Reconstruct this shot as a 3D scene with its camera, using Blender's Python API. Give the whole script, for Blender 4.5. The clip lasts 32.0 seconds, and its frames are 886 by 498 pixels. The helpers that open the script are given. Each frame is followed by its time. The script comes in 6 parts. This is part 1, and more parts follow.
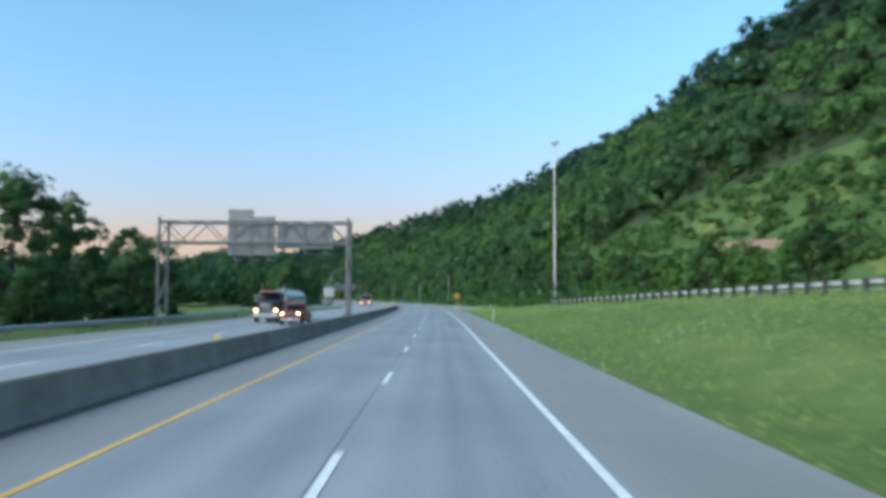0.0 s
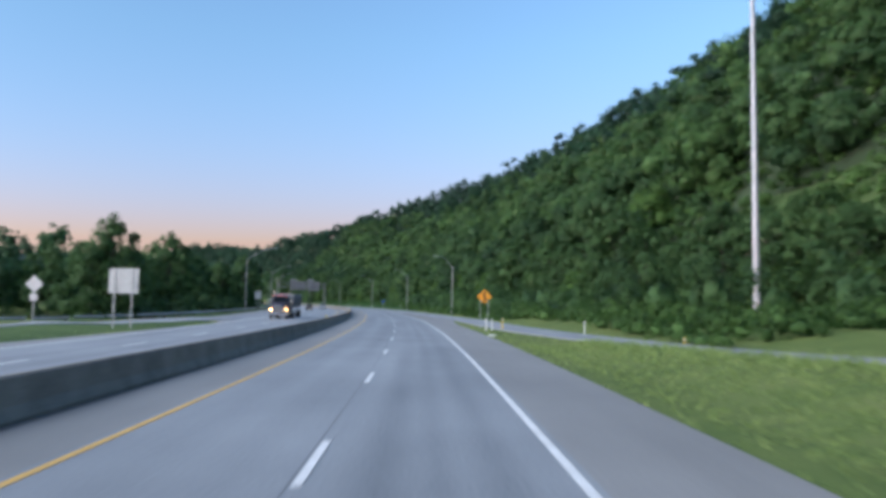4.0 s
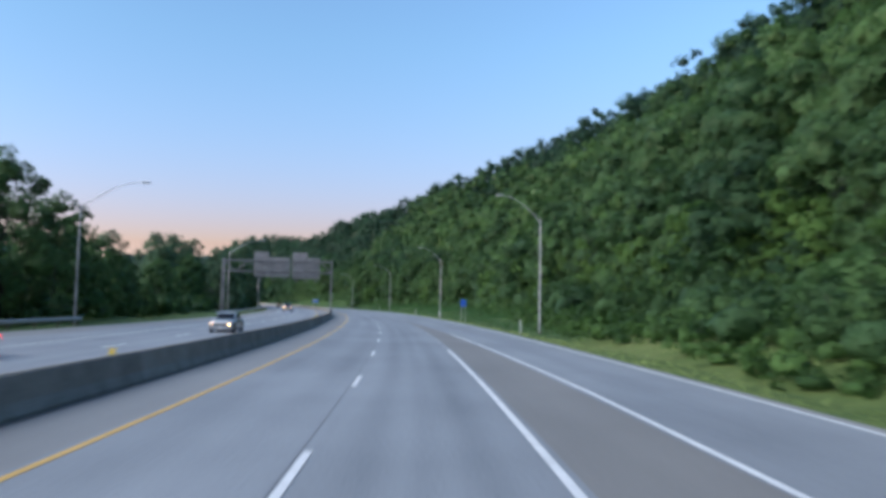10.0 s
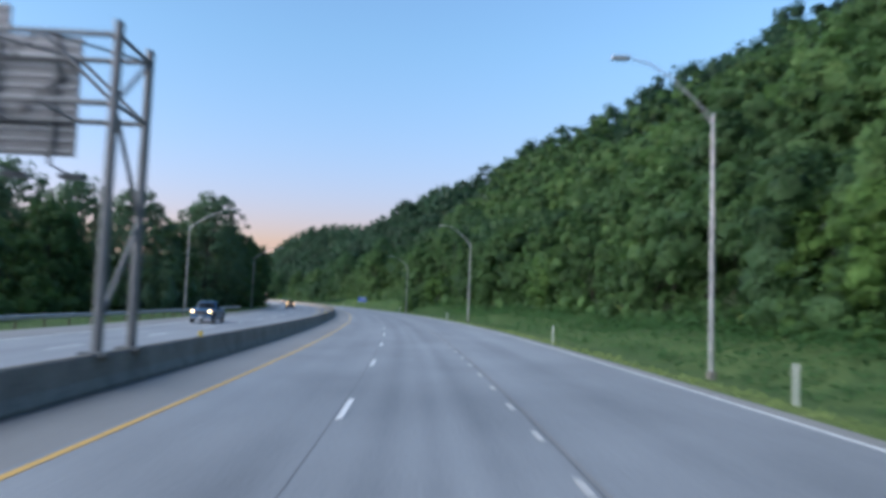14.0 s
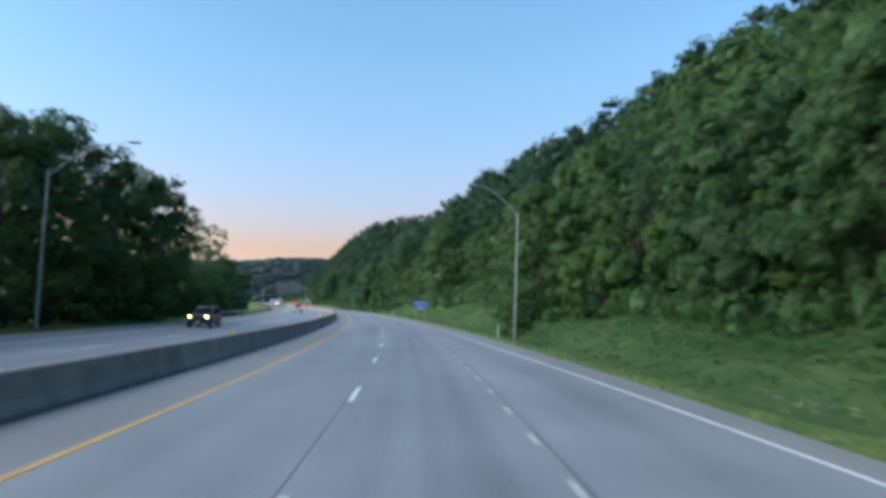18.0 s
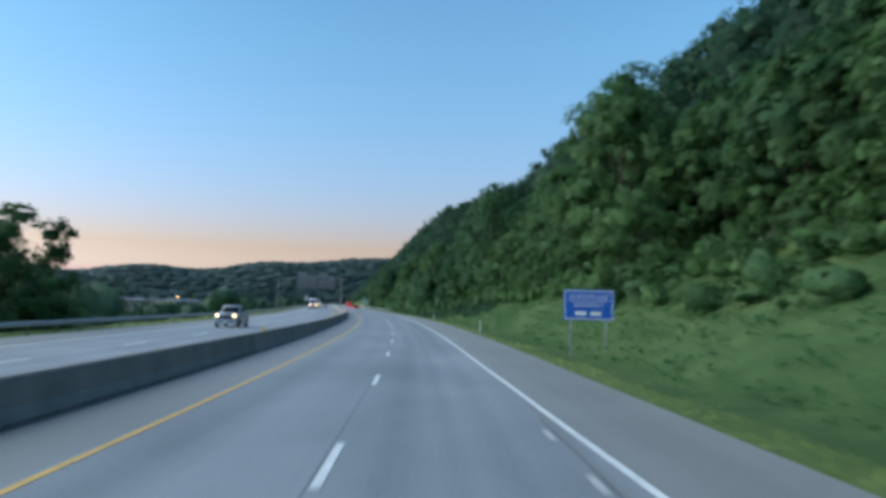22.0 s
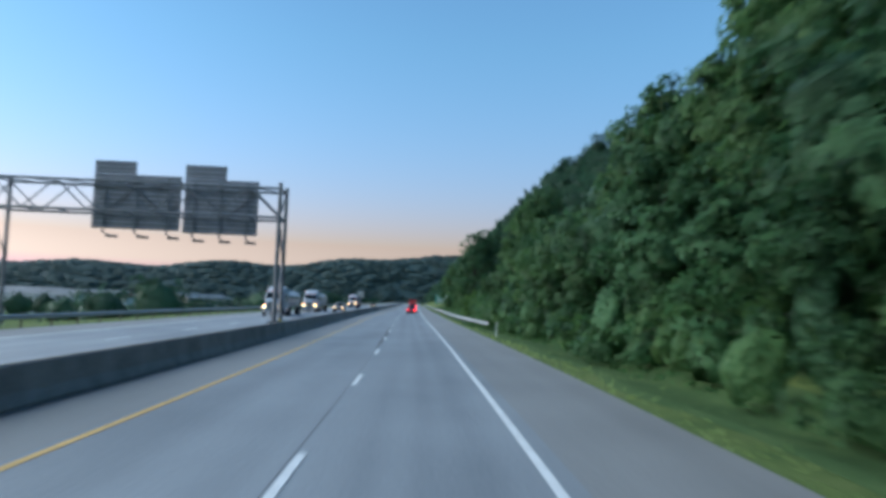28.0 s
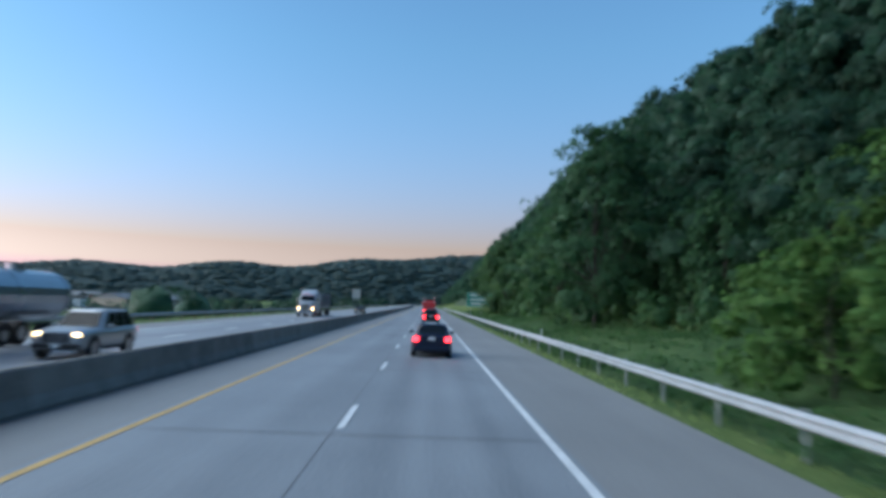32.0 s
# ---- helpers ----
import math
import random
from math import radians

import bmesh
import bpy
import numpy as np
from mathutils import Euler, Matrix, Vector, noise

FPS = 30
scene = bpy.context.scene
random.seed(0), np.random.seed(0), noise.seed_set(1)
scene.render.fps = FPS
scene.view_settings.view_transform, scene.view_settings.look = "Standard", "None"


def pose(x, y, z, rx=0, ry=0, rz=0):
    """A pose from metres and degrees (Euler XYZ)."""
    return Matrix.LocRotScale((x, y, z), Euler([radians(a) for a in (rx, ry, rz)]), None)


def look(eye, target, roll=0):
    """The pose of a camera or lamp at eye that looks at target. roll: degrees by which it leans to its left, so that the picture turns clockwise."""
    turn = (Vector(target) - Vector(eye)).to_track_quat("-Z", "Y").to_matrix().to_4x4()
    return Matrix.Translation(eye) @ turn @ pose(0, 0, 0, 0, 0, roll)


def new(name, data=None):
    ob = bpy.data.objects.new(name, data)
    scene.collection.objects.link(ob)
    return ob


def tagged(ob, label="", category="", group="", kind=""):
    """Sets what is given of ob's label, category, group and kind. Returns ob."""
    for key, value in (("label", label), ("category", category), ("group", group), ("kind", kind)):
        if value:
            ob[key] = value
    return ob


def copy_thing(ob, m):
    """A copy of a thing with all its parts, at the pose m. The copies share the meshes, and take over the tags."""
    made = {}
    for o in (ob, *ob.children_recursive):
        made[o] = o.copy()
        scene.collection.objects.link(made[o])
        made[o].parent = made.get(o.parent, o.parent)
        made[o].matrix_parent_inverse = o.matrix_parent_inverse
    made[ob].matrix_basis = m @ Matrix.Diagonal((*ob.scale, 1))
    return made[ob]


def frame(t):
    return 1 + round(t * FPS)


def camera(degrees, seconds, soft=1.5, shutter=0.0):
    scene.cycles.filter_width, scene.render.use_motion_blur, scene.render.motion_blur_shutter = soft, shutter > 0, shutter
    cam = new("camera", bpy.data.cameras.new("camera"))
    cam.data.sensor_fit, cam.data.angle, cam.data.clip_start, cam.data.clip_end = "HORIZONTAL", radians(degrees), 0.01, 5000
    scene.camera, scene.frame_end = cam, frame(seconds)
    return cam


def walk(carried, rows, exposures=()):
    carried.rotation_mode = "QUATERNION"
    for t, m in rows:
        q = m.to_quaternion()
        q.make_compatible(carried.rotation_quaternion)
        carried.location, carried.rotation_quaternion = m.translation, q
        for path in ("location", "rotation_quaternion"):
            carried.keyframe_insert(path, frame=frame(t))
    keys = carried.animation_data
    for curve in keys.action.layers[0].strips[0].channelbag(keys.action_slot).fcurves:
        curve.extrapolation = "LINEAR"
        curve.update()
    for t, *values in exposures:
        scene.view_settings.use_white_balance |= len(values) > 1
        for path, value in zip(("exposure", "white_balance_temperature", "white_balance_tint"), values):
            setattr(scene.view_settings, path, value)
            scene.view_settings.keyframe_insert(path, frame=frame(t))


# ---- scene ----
# ---- the road's line and the drive ----
# rows: seconds, metres driven, then the camera's heading, pitch and roll, and its drift to the right in the lane
DRIVE = [
    (0.0, 0.0, -0.10, 3.90, -0.30, -0.05), (0.5, 13.7, -0.20, 3.95, -0.21, -0.04), (1.0, 27.3, -0.40, 4.00, -0.03, -0.03), (1.5, 41.0, -0.40, 4.08, -0.14, -0.02),
    (2.0, 54.7, -0.60, 4.15, -0.45, -0.01), (2.5, 68.1, -0.50, 4.33, -0.53, -0.00), (4.5, 121.9, -0.20, 4.23, -1.32, 0.04), (5.0, 135.3, 0.30, 4.20, -1.60, 0.05),
    (5.5, 148.7, 0.60, 4.50, -1.75, 0.06), (6.0, 162.1, 1.20, 4.51, -1.80, 0.07), (6.5, 175.5, 1.80, 4.32, -1.85, 0.08), (7.0, 188.9, 2.40, 4.52, -2.00, 0.09),
    (7.5, 202.0, 3.00, 4.33, -1.83, 0.10), (8.0, 215.2, 3.80, 4.33, -1.57, 0.11), (8.5, 228.3, 4.30, 4.13, -1.40, 0.12), (9.0, 241.4, 5.00, 4.24, -1.33, 0.13),
    (9.5, 254.6, 5.70, 4.34, -0.97, 0.14), (10.0, 267.7, 6.40, 4.35, -1.10, 0.15), (10.5, 280.6, 7.40, 4.19, -1.50, 0.12), (11.0, 293.4, 8.00, 4.44, -1.80, 0.10),
    (11.5, 306.3, 8.80, 4.18, -1.60, 0.07), (12.0, 319.2, 9.60, 4.23, -1.80, 0.05), (12.5, 332.2, 10.30, 4.37, -1.81, 0.02), (13.0, 345.3, 10.90, 4.31, -1.93, -0.00),
    (13.5, 358.3, 11.70, 4.26, -2.04, -0.03), (14.0, 371.4, 12.20, 4.30, -2.05, -0.05), (16.5, 437.8, 15.90, 4.60, -1.91, 0.08), (17.0, 451.1, 16.60, 4.57, -1.90, 0.10),
    (17.5, 464.4, 17.40, 4.44, -1.72, 0.07), (18.0, 477.7, 18.30, 4.61, -2.03, 0.05), (18.5, 491.0, 19.10, 4.49, -2.15, 0.02), (19.0, 504.4, 19.90, 4.46, -2.17, -0.00),
    (19.5, 517.7, 20.70, 4.53, -2.28, -0.03), (20.0, 531.0, 21.50, 4.50, -2.30, -0.05), (20.5, 544.2, 22.00, 4.44, -2.22, -0.09), (21.0, 557.4, 22.80, 4.38, -2.25, -0.13),
    (21.5, 570.7, 23.70, 4.33, -1.57, -0.17), (22.0, 583.9, 24.30, 4.47, -1.60, -0.22), (22.5, 597.0, 24.70, 4.41, -1.87, -0.26), (23.0, 610.1, 25.10, 4.35, -2.13, -0.30),
    (23.5, 623.4, 25.70, 4.42, -1.90, -0.29), (24.0, 636.8, 26.50, 4.69, -2.17, -0.28), (24.5, 650.1, 27.20, 4.46, -2.03, -0.26), (25.0, 663.5, 27.80, 4.43, -2.30, -0.25),
    (25.5, 676.9, 28.40, 4.50, -2.52, -0.18), (27.5, 730.2, 30.60, 4.25, -2.38, 0.08), (28.0, 743.6, 31.00, 4.25, -2.20, 0.15), (28.5, 756.6, 31.70, 4.25, -2.02, 0.10),
    (29.0, 769.7, 32.30, 4.45, -2.25, 0.05), (29.5, 782.8, 32.70, 4.45, -2.38, -0.00), (30.0, 795.8, 32.90, 4.55, -2.30, -0.05), (30.5, 808.8, 32.90, 4.55, -2.23, -0.05),
    (31.0, 821.8, 32.60, 4.45, -2.05, -0.05), (31.5, 834.8, 32.40, 4.45, -2.08, -0.05), (32.0, 847.8, 32.10, 4.35, -2.10, -0.05),
]
# the road's heading, in degrees, against metres along it
BENDS = [(0.0, 0.25), (43.0, 0.19), (86.0, 0.6), (129.0, 1.32), (172.0, 3.0), (215.0, 5.05), (258.0, 7.33), (301.0, 9.87), (344.0, 12.26), (387.0, 14.47), (430.0, 16.79), (473.0, 19.3), (516.0, 21.86), (559.0, 24.25), (602.0, 26.31), (645.0, 28.35), (688.0, 30.32), (731.0, 32.05), (774.0, 33.67), (817.0, 34.03), (860.0, 33.28)]
# its cross fall to the left, in degrees
BANKS = [(0, 0.0), (850, 0.0)]
EYE = 2.41


def line_of_road():
    """Places on the road's line every metre from 60 m before the start to 1600 m on, with its heading."""
    s = np.arange(-60.0, 1601.0)
    ks, ds = zip(*BENDS)
    h = np.radians(np.interp(s, ks, ds))
    h = np.convolve(np.pad(h, 20, mode="edge"), np.ones(41) / 41, "valid")
    x, y = np.cumsum(-np.sin(h)), np.cumsum(np.cos(h))
    return s, x - x[60], y - y[60], h


ROAD_S, ROAD_X, ROAD_Y, ROAD_H = line_of_road()


def bank(s):
    return np.tan(np.radians(np.interp(s, *zip(*BANKS))))


def at_road(s, u, z=0.0):
    """The place s metres along the road and u metres to the right of its line, z metres above its banked surface."""
    s, u = np.asarray(s, float), np.asarray(u, float)
    x, y, h = (np.interp(s, ROAD_S, a) for a in (ROAD_X, ROAD_Y, ROAD_H))
    return np.stack(np.broadcast_arrays(x + u * np.cos(h), y + u * np.sin(h), z + bank(s) * np.clip(u, -24, 14)), -1)


def turn_of(s):
    return math.degrees(float(np.interp(s, ROAD_S, ROAD_H)))


# ---- camera, sky and light ----
cam = camera(63.0, 32.0, soft=3.9, shutter=0.5)
walk(cam, [(t, pose(*at_road(s, o, EYE), 90 + pitch, roll, yaw)) for t, s, yaw, pitch, roll, o in DRIVE],
     exposures=[(0.0, 3.54, 6100, -5), (0.8, 3.46, 6180, 4), (5.0, 3.4, 6230, 10), (14.0, 3.47, 6240, 9), (18.0, 3.48, 6290, 4), (20.0, 3.4, 6280, 1), (22.0, 3.2, 5860, -3), (24.0, 3.18, 5720, -5), (25.0, 3.05, 5690, -5), (28.0, 3.13, 5740, -2), (29.0, 3.15, 5750, 0), (30.0, 3.0, 5690, 0), (32.0, 3.03, 5650, 0)])

SUN_UP, SUN_TURN = 0.6, 116.0  # the glow of the setting sun: degrees above the horizon, and to the left of the first heading
world = bpy.data.worlds.new("dusk_sky")
scene.world = world
world.use_nodes = True
nodes, links = world.node_tree.nodes, world.node_tree.links
sky = nodes.new("ShaderNodeTexSky")
sky.sky_type, sky.sun_disc = "NISHITA", False
sky.sun_elevation, sky.sun_rotation = radians(SUN_UP), radians(-SUN_TURN)
sky.altitude, sky.air_density, sky.dust_density, sky.ozone_density = 200, 1.0, 1.0, 2.4
# evening haze: the yellow of the low sky turns to peach, the blue stays
parts_of, back = nodes.new("ShaderNodeSeparateColor"), nodes.new("ShaderNodeCombineColor")
links.new(sky.outputs["Color"], parts_of.inputs[0])


def sky_math(kind, a, b, c=None):
    n = nodes.new("ShaderNodeMath")
    n.operation = kind
    for i, v in enumerate((a, b, c)):
        if isinstance(v, (int, float)):
            n.inputs[i].default_value = v
        elif v is not None:
            links.new(v, n.inputs[i])
    return n.outputs[0]


red, green, blue = (parts_of.outputs[i] for i in range(3))
blue_out = sky_math("MAXIMUM", blue, sky_math("MULTIPLY", red, 0.6))
over = sky_math("MULTIPLY", sky_math("SUBTRACT", blue_out, sky_math("MULTIPLY", red, 0.6)), 0.75)
green_out = sky_math("MINIMUM", sky_math("MINIMUM", green, sky_math("MULTIPLY", sky_math("ADD", red, blue_out), 0.46)), sky_math("MULTIPLY_ADD", red, 0.72, over))
for i, v in enumerate((red, green_out, blue_out)):
    links.new(v, back.inputs[i])
links.new(back.outputs[0], nodes["Background"].inputs["Color"])
nodes["Background"].inputs["Strength"].default_value = 0.15
lamp = new("sun", bpy.data.lights.new("sun", "SUN"))
lamp.data.energy, lamp.data.angle, lamp.data.color = 0.5, radians(90), (1.0, 0.93, 0.86)
lamp.matrix_world = look((0, 0, 0), (math.sin(radians(SUN_TURN)), -math.cos(radians(SUN_TURN)), -0.55))


# ---- materials ----
def paint(name, colour, rough=0.6, metal=0.0, vary=0.15, scale=3.0, grain=40.0, bump=0.0, glow=0.0, per_piece=0.0):
    """A surface with its colour varied by stains and grain, and a fine relief."""
    m = bpy.data.materials.new(name)
    m.use_nodes = True
    n, l = m.node_tree.nodes, m.node_tree.links
    b = n["Principled BSDF"]
    b.inputs["Roughness"].default_value, b.inputs["Metallic"].default_value = rough, metal
    where = n.new("ShaderNodeTexCoord")
    big, small = n.new("ShaderNodeTexNoise"), n.new("ShaderNodeTexNoise")
    big.inputs["Scale"].default_value, small.inputs["Scale"].default_value = scale, grain
    big.inputs["Detail"].default_value = 5.0
    for t in (big, small):
        l.new(where.outputs["Object"], t.inputs["Vector"])
    add = n.new("ShaderNodeMath")
    add.operation = "ADD"
    l.new(big.outputs["Fac"], add.inputs[0])
    l.new(small.outputs["Fac"], add.inputs[1])
    last = add.outputs[0]
    if per_piece:
        info, more = n.new("ShaderNodeObjectInfo"), n.new("ShaderNodeMath")
        more.operation = "MULTIPLY_ADD"
        more.inputs[1].default_value, more.inputs[2].default_value = per_piece, -per_piece / 2
        l.new(info.outputs["Random"], more.inputs[0])
        both = n.new("ShaderNodeMath")
        both.operation = "ADD"
        l.new(last, both.inputs[0])
        l.new(more.outputs[0], both.inputs[1])
        last = both.outputs[0]
    ramp = n.new("ShaderNodeMapRange")
    ramp.inputs["From Min"].default_value, ramp.inputs["From Max"].default_value = 0.6, 1.4
    ramp.inputs["To Min"].default_value, ramp.inputs["To Max"].default_value = 1 - vary, 1 + vary
    l.new(last, ramp.inputs["Value"])
    mix = n.new("ShaderNodeVectorMath")
    mix.operation = "SCALE"
    mix.inputs[0].default_value = colour
    l.new(ramp.outputs["Result"], mix.inputs["Scale"])
    l.new(mix.outputs["Vector"], b.inputs["Base Color"])
    if bump:
        bp = n.new("ShaderNodeBump")
        bp.inputs["Strength"].default_value, bp.inputs["Distance"].default_value = bump, 0.02
        l.new(small.outputs["Fac"], bp.inputs["Height"])
        l.new(bp.outputs["Normal"], b.inputs["Normal"])
    if glow:
        b.inputs["Emission Color"].default_value, b.inputs["Emission Strength"].default_value = (*colour, 1), glow
    return m


def leafage(name, dark, light, rough=0.55, ragged=0.5, through_=0.42):
    """Leaves: each leaf spray takes its own green, and lets some light through."""
    m = bpy.data.materials.new(name)
    m.use_nodes = True
    n, l = m.node_tree.nodes, m.node_tree.links
    b = n["Principled BSDF"]
    b.inputs["Roughness"].default_value = rough
    b.inputs["Specular IOR Level"].default_value = 0.2
    geo, info, own = n.new("ShaderNodeNewGeometry"), n.new("ShaderNodeObjectInfo"), n.new("ShaderNodeAttribute")
    own.attribute_name = "tone"
    last = None
    for out, share in ((geo.outputs["Random Per Island"], 0.12), (info.outputs["Random"], 0.2), (own.outputs["Fac"], 0.6)):
        d = n.new("ShaderNodeMath")
        d.operation = "MULTIPLY_ADD"
        d.inputs[1].default_value, d.inputs[2].default_value = share, -0.36
        l.new(out, d.inputs[0])
        if last is not None:
            l.new(last, d.inputs[2])
        last = d.outputs[0]
    bump = n.new("ShaderNodeBump")
    for scale, share in ((1.0, 0.3), (4.2, 0.36)):  # boughs, then leaves
        grain = n.new("ShaderNodeTexNoise")
        grain.inputs["Scale"].default_value, grain.inputs["Detail"].default_value = scale, 4.0
        l.new(geo.outputs["Position"], grain.inputs["Vector"])
        add = n.new("ShaderNodeMath")
        add.operation = "MULTIPLY_ADD"
        add.inputs[1].default_value = share
        l.new(grain.outputs["Fac"], add.inputs[0])
        l.new(last, add.inputs[2])
        last = add.outputs[0]
    bump.inputs["Strength"].default_value, bump.inputs["Distance"].default_value = 0.8, 0.3
    l.new(grain.outputs["Fac"], bump.inputs["Height"])
    l.new(bump.outputs["Normal"], b.inputs["Normal"])
    mix = n.new("ShaderNodeMix")
    mix.data_type = "RGBA"
    mix.inputs[6].default_value, mix.inputs[7].default_value = (*dark, 1), (*light, 1)
    l.new(add.outputs[0], mix.inputs[0])
    l.new(mix.outputs[2], b.inputs["Base Color"])
    thin = n.new("ShaderNodeBsdfTranslucent")
    l.new(mix.outputs[2], thin.inputs["Color"])
    both = n.new("ShaderNodeMixShader")
    both.inputs[0].default_value = through_
    l.new(b.outputs[0], both.inputs[1])
    l.new(thin.outputs[0], both.inputs[2])
    if ragged:  # ragged leaf edges and small gaps in the sprays
        gaps, cut, gone, cover = n.new("ShaderNodeTexNoise"), n.new("ShaderNodeMath"), n.new("ShaderNodeBsdfTransparent"), n.new("ShaderNodeMixShader")
        gaps.inputs["Scale"].default_value, gaps.inputs["Detail"].default_value = 5.0, 2.5
        l.new(geo.outputs["Position"], gaps.inputs["Vector"])
        cut.operation = "GREATER_THAN"
        cut.inputs[1].default_value = ragged
        l.new(gaps.outputs["Fac"], cut.inputs[0])
        l.new(cut.outputs[0], cover.inputs[0])
        l.new(gone.outputs[0], cover.inputs[1])
        l.new(both.outputs[0], cover.inputs[2])
        both = cover
    l.new(both.outputs[0], n["Material Output"].inputs["Surface"])
    return m


def roadway(name, light, dark, tracks):
    """Worn paving on a sheet whose UVs are metres along and across: pale wear, dark wheel tracks and joints that are sealed with tar."""
    m = bpy.data.materials.new(name)
    m.use_nodes = True
    n, l = m.node_tree.nodes, m.node_tree.links
    b = n["Principled BSDF"]
    b.inputs["Roughness"].default_value = 0.62
    b.inputs["Specular IOR Level"].default_value = 0.35
    uv = n.new("ShaderNodeUVMap")
    split = n.new("ShaderNodeSeparateXYZ")
    l.new(uv.outputs["UV"], split.inputs[0])
    tones = []
    for sx, sy, detail in ((0.02, 0.55, 4.0), (0.15, 0.25, 5.0), (14.0, 14.0, 2.0)):
        mp, tx = n.new("ShaderNodeMapping"), n.new("ShaderNodeTexNoise")
        mp.inputs["Scale"].default_value = (sx, sy, 1)
        tx.inputs["Scale"].default_value, tx.inputs["Detail"].default_value = 1.0, detail
        l.new(uv.outputs["UV"], mp.inputs["Vector"])
        l.new(mp.outputs["Vector"], tx.inputs["Vector"])
        tones.append(tx.outputs["Fac"])
    s1, s2 = n.new("ShaderNodeMath"), n.new("ShaderNodeMath")
    for s in (s1, s2):
        s.operation = "ADD"
    l.new(tones[0], s1.inputs[0])
    l.new(tones[1], s1.inputs[1])
    l.new(s1.outputs[0], s2.inputs[0])
    l.new(tones[2], s2.inputs[1])
    last = s2.outputs[0]
    for middle, width, depth in tracks:
        off, size, fall = n.new("ShaderNodeMath"), n.new("ShaderNodeMath"), n.new("ShaderNodeMapRange")
        off.operation, size.operation = "SUBTRACT", "ABSOLUTE"
        off.inputs[1].default_value = middle
        l.new(split.outputs["Y"], off.inputs[0])
        l.new(off.outputs[0], size.inputs[0])
        fall.interpolation_type = "SMOOTHSTEP"
        fall.inputs["From Min"].default_value, fall.inputs["From Max"].default_value = 0.0, width
        fall.inputs["To Min"].default_value, fall.inputs["To Max"].default_value = -depth, 0.0
        l.new(size.outputs[0], fall.inputs["Value"])
        more = n.new("ShaderNodeMath")
        more.operation = "ADD"
        l.new(last, more.inputs[0])
        l.new(fall.outputs["Result"], more.inputs[1])
        last = more.outputs[0]
    to = n.new("ShaderNodeMapRange")
    to.inputs["From Min"].default_value, to.inputs["From Max"].default_value = 0.9, 2.0
    l.new(last, to.inputs["Value"])
    mix = n.new("ShaderNodeMix")
    mix.data_type = "RGBA"
    mix.inputs[6].default_value, mix.inputs[7].default_value = (*dark, 1), (*light, 1)
    l.new(to.outputs["Result"], mix.inputs[0])
    l.new(mix.outputs[2], b.inputs["Base Color"])
    bp = n.new("ShaderNodeBump")
    bp.inputs["Strength"].default_value, bp.inputs["Distance"].default_value = 0.3, 0.01
    l.new(tones[2], bp.inputs["Height"])
    l.new(bp.outputs["Normal"], b.inputs["Normal"])
    return m


def grassland(name, low=(0.055, 0.1, 0.034, 1), mean=(0.104, 0.147, 0.046, 1), high=(0.165, 0.195, 0.074, 1)):
    """Mown and rough grass with dry and bare patches."""
    m = bpy.data.materials.new(name)
    m.use_nodes = True
    n, l = m.node_tree.nodes, m.node_tree.links
    b = n["Principled BSDF"]
    b.inputs["Roughness"].default_value = 0.9
    b.inputs["Specular IOR Level"].default_value = 0.1
    geo = n.new("ShaderNodeNewGeometry")
    outs = []
    for scale, detail in ((0.05, 4.0), (0.5, 5.0), (6.0, 3.0)):
        tx = n.new("ShaderNodeTexNoise")
        tx.inputs["Scale"].default_value, tx.inputs["Detail"].default_value = scale, detail
        l.new(geo.outputs["Position"], tx.inputs["Vector"])
        outs.append(tx.outputs["Fac"])
    s1 = n.new("ShaderNodeMath")
    s1.operation = "ADD"
    l.new(outs[0], s1.inputs[0])
    l.new(outs[1], s1.inputs[1])
    s2 = n.new("ShaderNodeMath")
    s2.operation = "MULTIPLY_ADD"
    s2.inputs[1].default_value = 0.6
    l.new(outs[2], s2.inputs[0])
    l.new(s1.outputs[0], s2.inputs[2])
    ramp = n.new("ShaderNodeValToRGB")
    to = n.new("ShaderNodeMapRange")
    to.inputs["From Min"].default_value, to.inputs["From Max"].default_value = 0.85, 1.75
    l.new(s2.outputs[0], to.inputs["Value"])
    l.new(to.outputs["Result"], ramp.inputs["Fac"])
    e = ramp.color_ramp.elements
    e[0].color, e[1].color = low, high
    mid = e.new(0.5)
    mid.color = mean
    l.new(ramp.outputs["Color"], b.inputs["Base Color"])
    bp = n.new("ShaderNodeBump")
    bp.inputs["Strength"].default_value, bp.inputs["Distance"].default_value = 0.6, 0.15
    l.new(outs[2], bp.inputs["Height"])
    l.new(bp.outputs["Normal"], b.inputs["Normal"])
    return m


